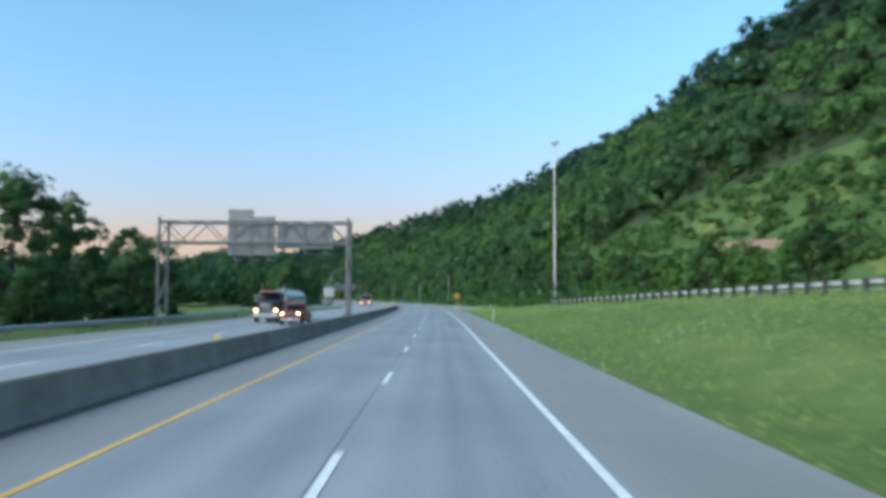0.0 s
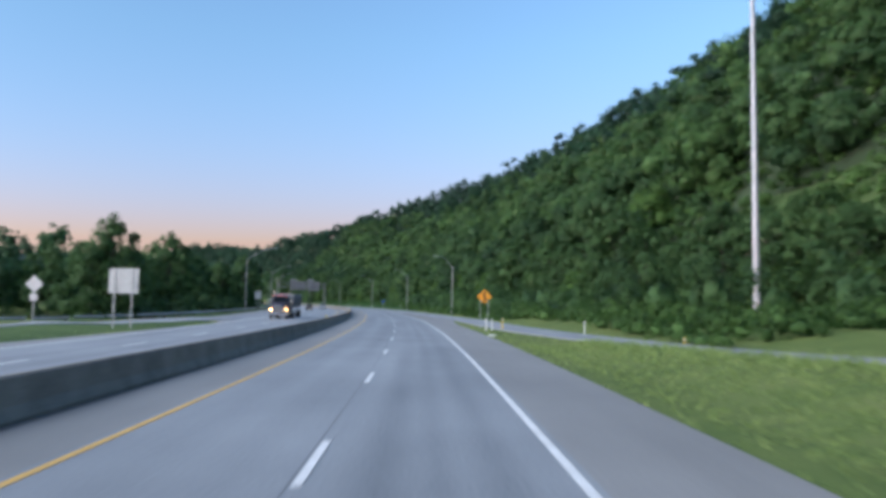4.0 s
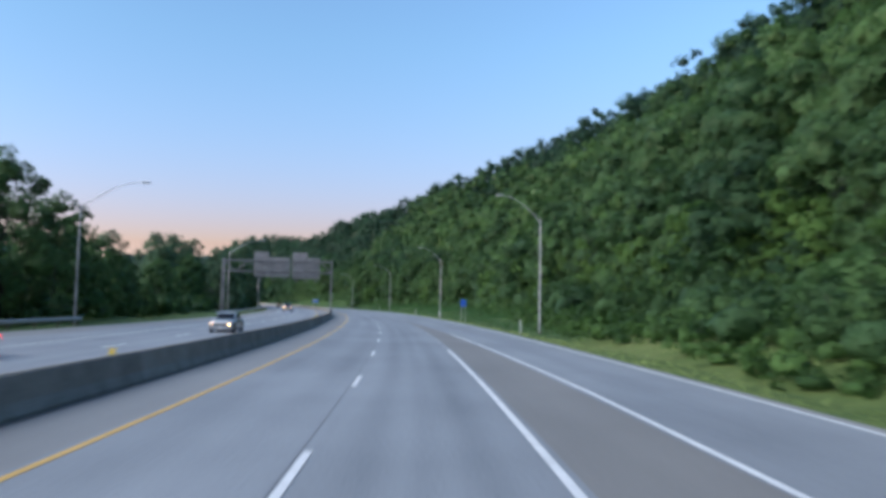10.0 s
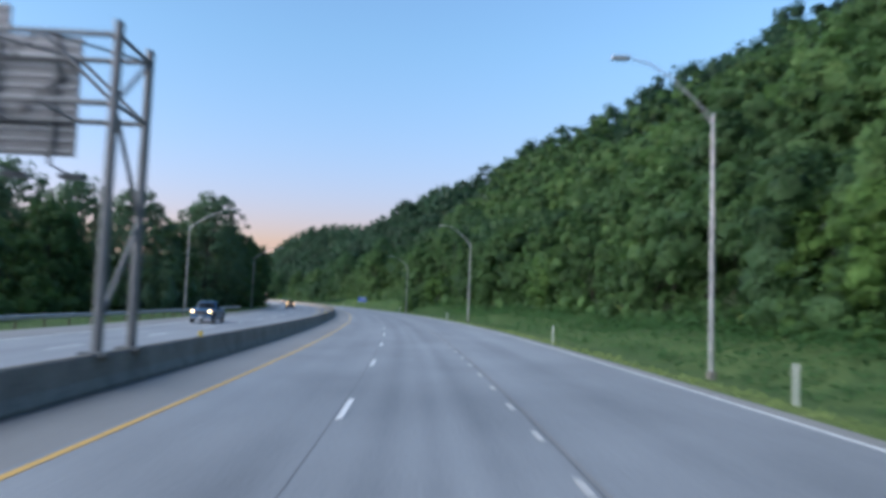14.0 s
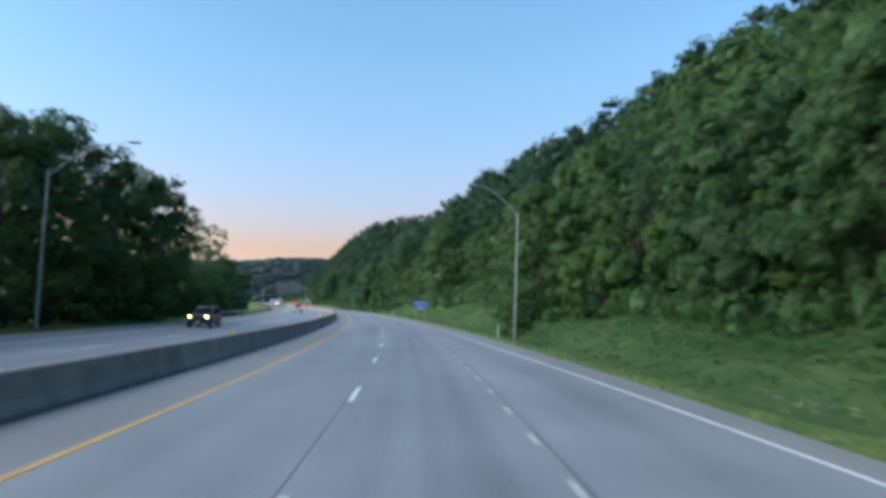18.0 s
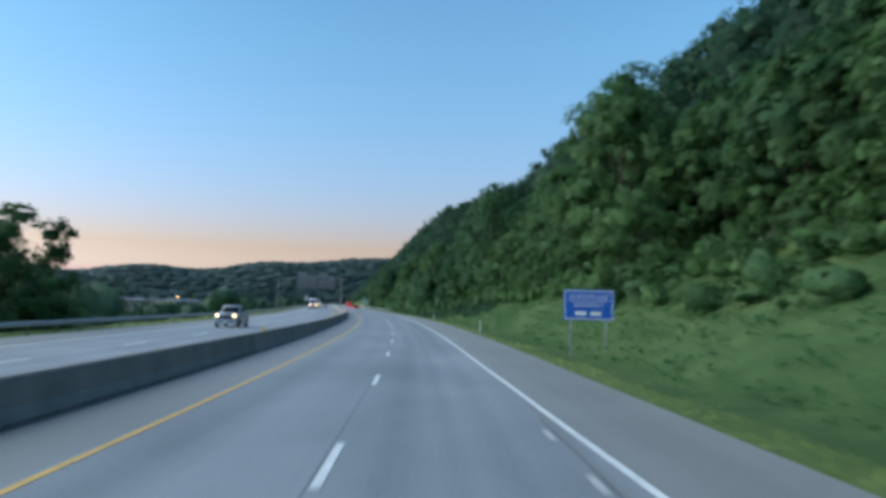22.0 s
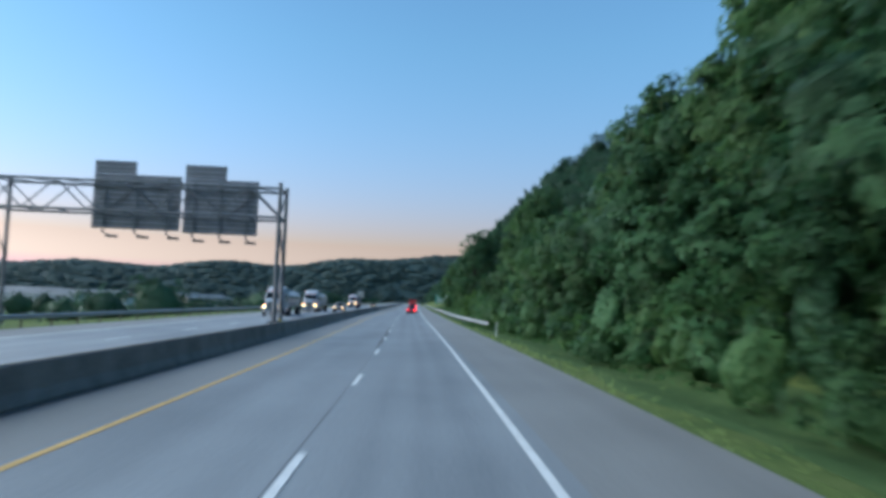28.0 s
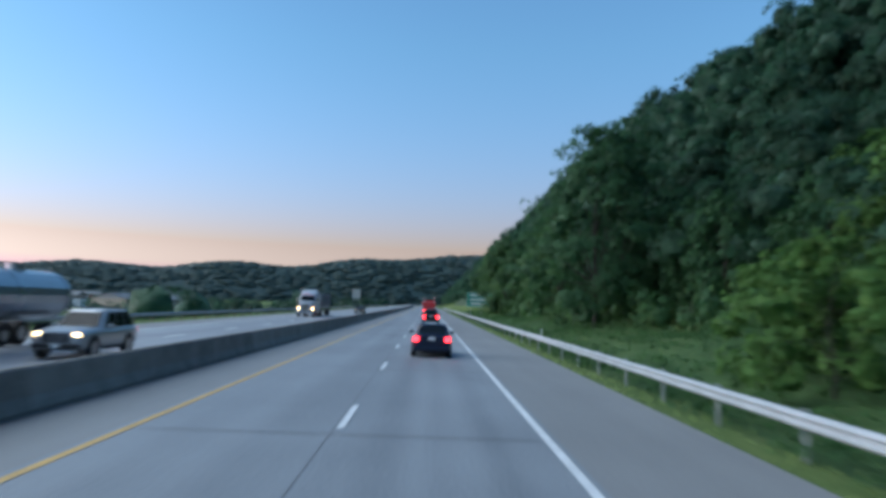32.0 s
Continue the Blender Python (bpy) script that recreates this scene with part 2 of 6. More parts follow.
M = dict(
    road=roadway("worn_concrete", (0.285, 0.31, 0.335), (0.123, 0.135, 0.151), [(-2.5, 0.8, 0.12), (-4.2, 0.8, 0.12), (-0.6, 0.55, 0.2), (1.2, 0.55, 0.2), (0.3, 0.35, 0.14)]),
    shoulder=roadway("shoulder_asphalt", (0.262, 0.264, 0.262), (0.15, 0.151, 0.15), []),
    far_road=roadway("worn_concrete_opposite", (0.305, 0.33, 0.355), (0.143, 0.155, 0.172), [(-12.0, 0.6, 0.15), (-13.6, 0.6, 0.15), (-15.7, 0.6, 0.15), (-17.3, 0.6, 0.15)]),
    gore=roadway("gore_asphalt", (0.225, 0.22, 0.21), (0.14, 0.136, 0.13), []),
    grass=grassland("rough_grass"),
    bank_grass=grassland("lush_bank_grass", (0.038, 0.072, 0.028, 1), (0.062, 0.106, 0.038, 1), (0.105, 0.15, 0.055, 1)),
    white=paint("worn_white_line", (0.62, 0.64, 0.65), 0.6, vary=0.3, scale=2.0, grain=60),
    faded=paint("faded_white_line", (0.42, 0.43, 0.43), 0.6, vary=0.45, scale=5.0, grain=60),
    yellow=paint("worn_yellow_line", (0.55, 0.34, 0.08), 0.6, vary=0.3, scale=2.0, grain=60),
    tar=paint("tar_seam", (0.085, 0.085, 0.088), 0.6, vary=0.5),
    concrete=paint("barrier_concrete", (0.215, 0.2, 0.18), 0.85, vary=0.42, scale=1.2, grain=18, bump=0.3, per_piece=0.25),
    steel=paint("galvanised_steel", (0.42, 0.44, 0.45), 0.45, 0.55, vary=0.2, scale=1.5, grain=25, per_piece=0.2),
    pale_steel=paint("weathered_rail_steel", (0.4, 0.42, 0.435), 0.5, 0.35, vary=0.2, scale=1.0, grain=20, per_piece=0.2),
    wood=paint("weathered_post_wood", (0.17, 0.14, 0.11), 0.9, vary=0.35, scale=4, grain=30),
    tarred=paint("dark_tarred_post", (0.045, 0.047, 0.055), 0.9, vary=0.35, scale=4, grain=30),
    # darker than the other steel: the backlit look is put into its colour
    gantry=paint("weathered_gantry_steel", (0.17, 0.18, 0.19), 0.6, 0.3, vary=0.2, scale=1.5, grain=25),
    sign_back=paint("sign_back_aluminium", (0.2, 0.2, 0.21), 0.5, 0.4, vary=0.2, scale=1.0),
    soil=paint("reddish_bare_soil", (0.2, 0.14, 0.1), 0.95, vary=0.35, scale=0.8, grain=6, bump=0.5),
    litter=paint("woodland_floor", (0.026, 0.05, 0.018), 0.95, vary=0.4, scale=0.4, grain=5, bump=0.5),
    bark=paint("bark", (0.045, 0.04, 0.033), 0.95, vary=0.4, scale=2.0, grain=20, bump=0.4),
    leaf=leafage("broad_leaves", (0.036, 0.085, 0.038), (0.124, 0.238, 0.07)),
    blades=leafage("grass_blades", (0.27, 0.37, 0.12), (0.44, 0.54, 0.2), ragged=0, through_=0.5),
    # duller copy of the broad leaf greens, with shade put into the colour
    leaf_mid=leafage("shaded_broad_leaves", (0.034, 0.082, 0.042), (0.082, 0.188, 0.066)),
    weeds=leafage("bank_weeds", (0.055, 0.14, 0.05), (0.11, 0.23, 0.078), through_=0.5),
    leaf_bright=leafage("bright_bush_leaves", (0.06, 0.13, 0.032), (0.16, 0.3, 0.075)),
    leaf_light=leafage("young_leaves", (0.045, 0.1, 0.028), (0.13, 0.25, 0.066)),
    # greens lifted above the other leaves, a pale veil of haze mixed in
    leaf_veiled=leafage("tall_crown_leaves", (0.06, 0.115, 0.07), (0.12, 0.22, 0.11), through_=0.5),
    # darker copy of the leaf greens, with shade and backlight in the colour
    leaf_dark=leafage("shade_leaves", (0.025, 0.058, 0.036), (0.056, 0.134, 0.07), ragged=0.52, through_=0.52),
    # far greens paled and blued: the haze of distance is in the colour
    far_leaf_hazed=leafage("far_woods", (0.06, 0.1, 0.096), (0.09, 0.142, 0.128), ragged=0),
)
# the closed mass of leaves inside a crown, of the same greens
INNER = {}
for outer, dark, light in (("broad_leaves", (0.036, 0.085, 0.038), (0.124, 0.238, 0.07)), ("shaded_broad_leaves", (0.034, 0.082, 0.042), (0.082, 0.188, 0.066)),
                           ("bright_bush_leaves", (0.06, 0.13, 0.032), (0.16, 0.3, 0.075)), ("young_leaves", (0.045, 0.1, 0.028), (0.13, 0.25, 0.066)),
                           ("tall_crown_leaves", (0.06, 0.115, 0.07), (0.12, 0.22, 0.11)),
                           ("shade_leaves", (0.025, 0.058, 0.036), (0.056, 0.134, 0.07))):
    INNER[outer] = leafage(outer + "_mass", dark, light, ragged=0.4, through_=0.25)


# ---- building helpers ----
def link(name, verts, faces, material, parent=None, label="", uv=None, smooth=False):
    """A mesh object from arrays; a part if it is given a parent."""
    me = bpy.data.meshes.new(name)
    me.from_pydata(np.asarray(verts, float).tolist(), [], np.asarray(faces).tolist() if isinstance(faces, np.ndarray) else faces)
    if material is not None:
        me.materials.append(material)
    if uv is not None:
        layer = me.uv_layers.new(name="UVMap")
        at = np.zeros(len(me.loops), int)
        me.loops.foreach_get("vertex_index", at)
        layer.data.foreach_set("uv", np.asarray(uv, np.float32)[at].ravel())
    if smooth:
        me.polygons.foreach_set("use_smooth", np.ones(len(me.polygons), bool))
    me.update()
    ob = new(name, me)
    if parent is not None:
        ob.parent = parent
    if label:
        ob["label"] = label
    return ob


def part(name, bm, material, parent=None, label="", smooth=False):
    """A bmesh as one mesh object, under a thing or a part."""
    me = bpy.data.meshes.new(name)
    bm.to_mesh(me)
    bm.free()
    if material is not None:
        me.materials.append(material)
    if smooth:
        me.polygons.foreach_set("use_smooth", np.ones(len(me.polygons), bool))
        me.set_sharp_from_angle(angle=radians(38))
    ob = new(name, me)
    if parent is not None:
        ob.parent = parent
    if label:
        ob["label"] = label
    return ob


def again(ob, m, parent):
    """A further piece on the same mesh."""
    o = bpy.data.objects.new(ob.name.split(".")[0], ob.data)
    scene.collection.objects.link(o)
    o.parent = parent
    o.matrix_local = m
    return o


def box(bm, x0, y0, z0, x1, y1, z1, bevel=0.0, m=None):
    """Adds a box, its edges bevelled, turned by m."""
    made = bmesh.ops.create_cube(bm, size=1.0)["verts"]
    for v in made:
        v.co = Vector(((x0 + x1) / 2 + v.co.x * (x1 - x0), (y0 + y1) / 2 + v.co.y * (y1 - y0), (z0 + z1) / 2 + v.co.z * (z1 - z0)))
    if bevel:
        edges = list({e for v in made for e in v.link_edges})
        made = bmesh.ops.bevel(bm, geom=edges, offset=bevel, segments=2, affect="EDGES", profile=0.6)["verts"]
    if m is not None:
        for v in set(made):
            v.co = m @ v.co
    return bm


def tube(bm, a, b, r0, r1=None, sides=8):
    """Adds a tapered round bar from a to b."""
    a, b = Vector(a), Vector(b)
    r1 = r0 if r1 is None else r1
    d = b - a
    m = Matrix.Translation((a + b) / 2) @ d.to_track_quat("Z", "Y").to_matrix().to_4x4()
    bmesh.ops.create_cone(bm, cap_ends=True, segments=sides, radius1=r0, radius2=r1, depth=d.length, matrix=m)
    return bm


def stand(s, u, z=0.0, turn=0.0):
    """The pose of a thing beside the road, facing along it."""
    x, y, h = at_road(s, u, z)
    return pose(x, y, h, 0, 0, turn_of(s) + turn)


def thing(name, label, category, m=None, group="", kind=""):
    """An Empty that carries the parts of a thing."""
    ob = tagged(new(name), label, category, group, kind)
    if m is not None:
        ob.matrix_basis = m
    return ob


def ribbon(name, s0, s1, left, right, z, material, parent=None, label="", step=4.0, thick=0.0, cols=2):
    """A strip that follows the road between two lines, each a number or knots (metres along, metres across)."""
    s = np.linspace(s0, s1, max(2, int((s1 - s0) / step) + 1))
    lo, hi, zz = (np.interp(s, *zip(*k)) if isinstance(k, list) else np.full(len(s), float(k)) for k in (left, right, z))
    v, uv = [], []
    for j in range(cols):
        u = lo + (hi - lo) * j / (cols - 1)
        v.append(at_road(s, u, zz))
        uv.append(np.stack([s, u], -1))
    n = len(s)
    f = [(j * n + i, (j + 1) * n + i, (j + 1) * n + i + 1, j * n + i + 1) for j in range(cols - 1) for i in range(n - 1)]
    if thick:
        v += [v[0] - (0, 0, thick), v[cols - 1] - (0, 0, thick)]
        uv += [uv[0], uv[cols - 1]]
        f += [(cols * n + i, i, i + 1, cols * n + i + 1) for i in range(n - 1)]
        f += [((cols - 1) * n + i, (cols + 1) * n + i, (cols + 1) * n + i + 1, (cols - 1) * n + i + 1) for i in range(n - 1)]
    return link(name, np.concatenate(v), f, material, parent, label, np.concatenate(uv))


# ---- the lie of the land ----
FRONT = [(-60, 52), (60, 52), (110, 48), (150, 38), (200, 30), (280, 25), (340, 22), (400, 22.5), (440, 22.5), (500, 20.5), (540, 19), (565, 20), (595, 23), (620, 21), (650, 19), (680, 17.5), (710, 16), (735, 13),
         (760, 11.3), (835, 11.4), (852, 13.5), (859, 18.5), (892, 21.0), (912, 18.0), (960, 16.0), (1100, 15), (1600, 15)]  # where the woods on the hill begin
STEEP = [(-60, 1.02), (200, 1.03), (300, 0.9), (390, 0.865), (450, 0.815), (490, 0.795), (530, 0.77), (560, 0.79), (600, 0.81), (640, 0.87), (660, 0.94), (770, 0.95), (820, 0.78), (900, 0.88), (960, 1.0), (1060, 1.1), (1200, 1.1), (1320, 0.95), (1600, 0.3)]
CREST = [(-60, 74), (540, 76), (660, 48), (960, 44), (1100, 50), (1600, 60)]  # from the front to the crest
EDGE = [(-60, 5.4), (188, 5.5), (203, 6.2), (210, 7.2), (214, 10.6), (235, 10.6), (300, 9.6), (380, 9.3), (440, 9.1), (500, 8.0), (560, 6.6), (610, 5.7), (1600, 5.6)]
RAMP = [(-60, 40, 4.6), (0, 38, 4.3), (66, 29.4, 2.95), (90, 25.4, 2.25), (112, 21.9, 1.6), (122, 20.6, 1.1), (130, 19.4, 0.7), (138, 18.2, 0.36), (145, 16.9, 0.14), (152, 15.0, 0.05), (160, 12.9, 0.03), (172, 10.9, 0.02), (185, 9.8, 0.02), (212, 9.2, 0.02), (240, 8.4, 0.0)]

FOOT = [(150, 18.0), (165, 16.8), (200, 15.6), (240, 14.8), (300, 14.5), (345, 15.5), (380, 19), (430, 20.5)]  # where the shrubs below the woods begin


OPEN = [(40, 32), (112, 30), (160, 21), (215, 9), (250, 0)]  # how far up the slope the open shrubs reach


OPPOSITE = [(-60, -22.6), (110, -23.3), (135, -22.2), (150, -20.9), (183, -19.6), (191, -20.8), (197, -25.4), (207, -26.2), (245, -27.5), (290, -27.8), (343, -25.4), (390, -23.2), (430, -22.6), (1600, -22.6)]  # outer edge of the opposite carriageway


def knots(table, s):
    return np.interp(s, *zip(*table))


def ground_z(s, u):
    """The height of the ground beside the road."""
    s, u = np.broadcast_arrays(np.asarray(s, float), np.asarray(u, float))
    f, k, c, e = knots(FRONT, s), knots(STEEP, s), knots(CREST, s), knots(EDGE, s)
    shelf = np.interp(s, [-60, 70, 110, 140, 175, 215], [1.15, 0.98, 0.6, 0.32, 0.28, 0.1])
    z = -0.03 + shelf * np.interp(u, [6.5, 19, 30, 33.5], [0, 1.7, 2.3, 3.0]) - 0.35 * np.exp(-((u - e - 3.5) / 1.8) ** 2) * (u > e)
    bank_up = np.interp(s, [-60, 140, 240, 420, 520, 600, 680, 760, 1600], [0.0, 0.01, 0.1, 0.14, 0.22, 0.52, 0.5, 0.16, 0.12])
    z = z + bank_up * np.clip(u - e - 4, 0, None) * (u < f) + np.where(u >= f, bank_up * np.clip(f - e - 4, 0, None), 0)
    over = np.clip(u - f, 0, None)
    z = z + k * np.where(over < c, over, c + (1 - np.exp(-(over - c) / 25)) * 14)
    out = -u
    fall = np.interp(s, [-60, 560, 660, 1600], [0.0, 0.0, 1.0, 1.0])
    z = np.where(u < -8, -0.03 - 0.04 * np.clip(out - 24, 0, 12) - fall * np.clip((out - 27) * 0.22, 0, 7.5), z)
    rc, rz = np.interp(s, [r[0] for r in RAMP], [r[1] for r in RAMP]), np.interp(s, [r[0] for r in RAMP], [r[2] for r in RAMP])
    near = np.exp(-(((u - rc) / np.interp(s, [125, 160], [5.4, 4.6])) ** 4)) * np.clip((240 - s) / 25, 0, 1)
    z = z * (1 - near) + (rz - 0.06) * near
    return np.where((u > -27) & (u < e), np.minimum(z, -0.12), z)


def rough_z(s, u):
    """Ground height with small unevenness."""
    z = ground_z(s, u)
    a = np.clip((np.maximum(u - knots(EDGE, s), -u - 26)) / 12, 0, 1)
    rc = np.interp(s, [r[0] for r in RAMP], [r[1] for r in RAMP])
    a = a * np.where(np.asarray(s) < 240, np.clip((np.abs(u - rc) - 3.5) / 4, 0, 1), 1)
    return z + a * 0.25 * (np.sin(s * 0.23 + 1.3 * np.sin(u * 0.21)) + np.sin(u * 0.37 + s * 0.11))


def lay_ground():
    s = np.concatenate([np.arange(-60, 1300, 4.0), np.arange(1300, 1601, 20.0)])
    u = np.array([-420, -320, -240, -180, -140, -110, -90, -75, -62, -52, -44, -38, -34, -31, -28.5, -27, -26, -24, -20, -14, -8, 0, 4, 5, 6, 7, 8, 9, 10, 11, 12, 13, 14.5,
                  16, 18, 20, 22, 24, 26, 28, 31, 34, 37, 40, 44, 48, 52, 57, 62, 68, 75, 82, 90, 98, 106, 115, 125, 140, 170, 220, 300], float)
    S, U = np.meshgrid(s, u, indexing="ij")
    P = at_road(S, U, rough_z(S, U)).reshape(-1, 3)
    n, w = len(s), len(u)
    i, j = np.meshgrid(np.arange(n - 1), np.arange(w - 1), indexing="ij")
    k = (i * w + j).ravel()
    F = np.stack([k, k + 1, k + w + 1, k + w], -1)
    loop = list(range(w)) + [r * w + w - 1 for r in range(1, n)] + [(n - 1) * w + c for c in range(w - 2, -1, -1)] + [r * w for r in range(n - 2, 0, -1)]
    mid = P[:, :2].mean(0)
    d = P[loop][:, :2] - mid
    far = mid + d / np.linalg.norm(d, axis=1)[:, None] * 4600
    base = len(P)
    P = np.concatenate([P, np.c_[far, np.full(len(loop), -8.0)]])
    F = F.tolist() + [[loop[a], base + a, base + (a + 1) % len(loop), loop[(a + 1) % len(loop)]] for a in range(len(loop))]
    return tagged(link("ground", P, F, M["grass"], smooth=True), "rough green grass verge and wooded hillside ground", "ground", kind="structure")


ground = lay_ground()


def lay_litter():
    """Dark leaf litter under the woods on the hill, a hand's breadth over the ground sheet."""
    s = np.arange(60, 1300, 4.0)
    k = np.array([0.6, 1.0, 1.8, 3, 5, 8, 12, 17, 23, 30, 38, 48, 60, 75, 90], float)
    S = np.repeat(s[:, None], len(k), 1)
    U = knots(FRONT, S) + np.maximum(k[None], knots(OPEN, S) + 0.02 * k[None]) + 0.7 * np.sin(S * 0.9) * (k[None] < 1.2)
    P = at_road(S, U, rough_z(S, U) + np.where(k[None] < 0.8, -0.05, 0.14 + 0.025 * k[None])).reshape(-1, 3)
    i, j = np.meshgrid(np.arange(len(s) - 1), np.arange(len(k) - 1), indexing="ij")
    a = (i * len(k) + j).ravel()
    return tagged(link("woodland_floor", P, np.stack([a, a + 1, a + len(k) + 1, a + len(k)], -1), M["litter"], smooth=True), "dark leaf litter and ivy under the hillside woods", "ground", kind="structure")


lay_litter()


def lay_bank(name, label, s0, s1, lo, hi, cols=12):
    """Lush grass up an open bank, just over the ground sheet."""
    s = np.arange(s0, s1 + 1, 3.0)
    k = np.linspace(0, 1, cols)
    S = np.repeat(s[:, None], len(k), 1)
    a, b = lo(S) + 0.5 * np.sin(S * 0.4), hi(S) + 0.6 * np.sin(S * 0.3)
    U = a + (b - a) * k[None]
    end = np.clip(np.minimum(S - s0, s1 - S) / 8, 0, 1)
    rise = np.where((k[None] == 0) | (k[None] == 1), -0.08, 0.09) - 0.25 * (1 - end)
    P = at_road(S, U, rough_z(S, U) + rise).reshape(-1, 3)
    i, j = np.meshgrid(np.arange(len(s) - 1), np.arange(len(k) - 1), indexing="ij")
    a = (i * len(k) + j).ravel()
    return tagged(link(name, P, np.stack([a, a + 1, a + len(k) + 1, a + len(k)], -1), M["bank_grass"], smooth=True), label, "grass", kind="structure")


lay_bank("bank_grass", "lush green grass on the bank below the woods", 318, 990, lambda s: knots(EDGE, s) + 0.9, lambda s: knots(FRONT, s) + 1.2)
# a sheet of darker grass that stands in for the shade on this verge
lay_bank("far_verge_grass", "grass beyond the opposite carriageway, a darker green for its shade", -56, 600, lambda s: -41.0 + 0 * s, lambda s: knots(OPPOSITE, s) - 0.7)
lay_bank("slope_grass", "green grass on the open slope above the slip road", 30, 258, lambda s: knots(FRONT, s) - 2, lambda s: knots(FRONT, s) + knots(OPEN, s) + 4, 16)


def bare_soil(s0, u0, s1, u1, wide):
    """A scar of reddish earth where the slope has slipped."""
    r = np.random.default_rng(int(s0))
    n = 14
    t = np.linspace(0, 1, n)
    half = wide * np.sin(np.pi * (0.08 + 0.84 * t)) ** 0.6 * (0.6 + 0.5 * r.random(n))
    d = np.array([s1 - s0, u1 - u0]) / math.hypot(s1 - s0, u1 - u0)
    rows_ = []
    for k in (-1.0, -0.6, 0, 0.6, 1.0):
        s = s0 + (s1 - s0) * t - d[1] * half * k
        u = u0 + (u1 - u0) * t + d[0] * half * k
        rows_.append(at_road(s, u, rough_z(s, u) + (0.02 if abs(k) == 1 else 0.3 + 0.12 * r.random(n))))
    F = [(j * n + i, j * n + i + 1, (j + 1) * n + i + 1, (j + 1) * n + i) for j in range(4) for i in range(n - 1)]
    return tagged(link("bare_soil", np.concatenate(rows_), F, M["soil"], smooth=True), "bare reddish earth scar on the grassy slope", "ground", kind="structure")


bare_soil(190.5, 37.2, 183, 41.5, 1.3)
bare_soil(134, 52.6, 112, 56.0, 1.2)

# ---- the carriageways and their lines ----
road = thing("road", "worn grey concrete motorway with two lanes and a shoulder", "road", kind="structure")
ribbon("lanes", -60, 1600, -5.5, 2.45, 0.0, M["road"], road, cols=7)
ribbon("inner_shoulder", -60, 1600, -7.5, -5.5, -0.004, M["shoulder"], road, cols=3)
ribbon("outer_shoulder", -60, 1600, 2.45, EDGE, -0.004, M["shoulder"], road, "brownish worn asphalt shoulder", thick=0.12, cols=3)
ribbon("slip_lane", 230, 600, [(230, 5.9), (290, 4.8), (325, 4.0), (350, 3.4), (360, 2.5), (600, 2.5)], [(230, 10.1), (300, 9.25), (380, 8.6), (440, 8.3), (490, 7.0), (538, 4.85), (566, 3.9), (600, 2.7)], 0.004, M["road"], road, "pale concrete merging lane")
ribbon("edge_line", -60, 1600, -5.36, -5.21, 0.008, M["yellow"], road, "worn yellow edge line")
ribbon("edge_line", -60, 306, 2.16, 2.32, 0.008, M["white"], road, "worn white edge line")
ribbon("edge_line", 222, 325, [(222, 5.95), (232, 5.8), (250, 5.3), (289, 5.0), (312, 4.4), (325, 3.95)], [(222, 6.11), (232, 5.96), (250, 5.46), (289, 5.16), (312, 4.56), (325, 4.11)], 0.012, M["white"], road, "worn white line of the slip road")
RIGHT = [(212, 10.5), (240, 10.0), (263, 9.6), (310, 8.8), (380, 8.5), (440, 8.2), (490, 6.9), (538, 4.75), (566, 3.8), (600, 2.62), (615, 2.3), (630, 2.2)]
ribbon("edge_line", 212, 630, RIGHT, [(s, u + 0.16) for s, u in RIGHT], 0.012, M["white"], road, "worn white edge line")
OUTER = [(630, 2.2), (700, 2.15), (745, 1.98), (772, 1.98), (815, 2.18), (1600, 2.2)]
ribbon("edge_line", 630, 1600, OUTER, [(s, u + 0.16) for s, u in OUTER], 0.008, M["white"], road, "worn white edge line")
ribbon("gore", 214, 350, 2.46, [(214, 5.6), (232, 5.75), (250, 5.25), (289, 4.95), (312, 4.35), (325, 3.9), (350, 2.6)], 0.003, M["gore"], road, "brownish asphalt gore between the lanes")
ribbon("gutter", -60, 1600, -7.66, -7.42, 0.001, M["tar"], road, "dark dirty gutter along the barrier")
ribbon("tar_patch", 780, 808, [(780, -1.76), (786, -1.82), (795, -1.79), (803, -1.83), (808, -1.74)], [(780, -1.7), (786, -1.57), (795, -1.53), (803, -1.6), (808, -1.68)], 0.006, M["tar"], road, "dark tar patch over the lane joint")
ribbon("tar_patch", 826, 842, [(826, -1.74), (834, -1.77), (842, -1.74)], [(826, -1.7), (834, -1.66), (842, -1.7)], 0.006, M["tar"], road, "dark tar patch over the lane joint")
for s_, a_, b_ in ((26, -5.0, -1.9), (61, -1.5, 2.1), (138, -1.4, 2.0), (352, -1.5, 2.2), (353.2, 2.6, 8.2), (565, -1.5, 2.1), (777, -5.1, 2.1), (783, -5.1, 2.1), (790, -5.1, -1.9), (797, -1.5, 2.1), (806, -5.1, 2.1), (815, -1.5, 2.1), (846, -5.1, 2.1), (861, -5.1, 2.1), (874, -1.5, 2.1)):
    ribbon("cross_joint", s_, s_ + 0.09, a_, b_, 0.005, M["tar"], road, "dark tar-sealed joint across the lane")
ribbon("tar_seam", -60, 1600, -1.71, -1.69, 0.004, M["tar"], road, "dark tar-sealed lane joint")
ribbon("tar_seam", 340, 600, 2.385, 2.415, 0.006, M["tar"], road, "dark tar-sealed lane joint")

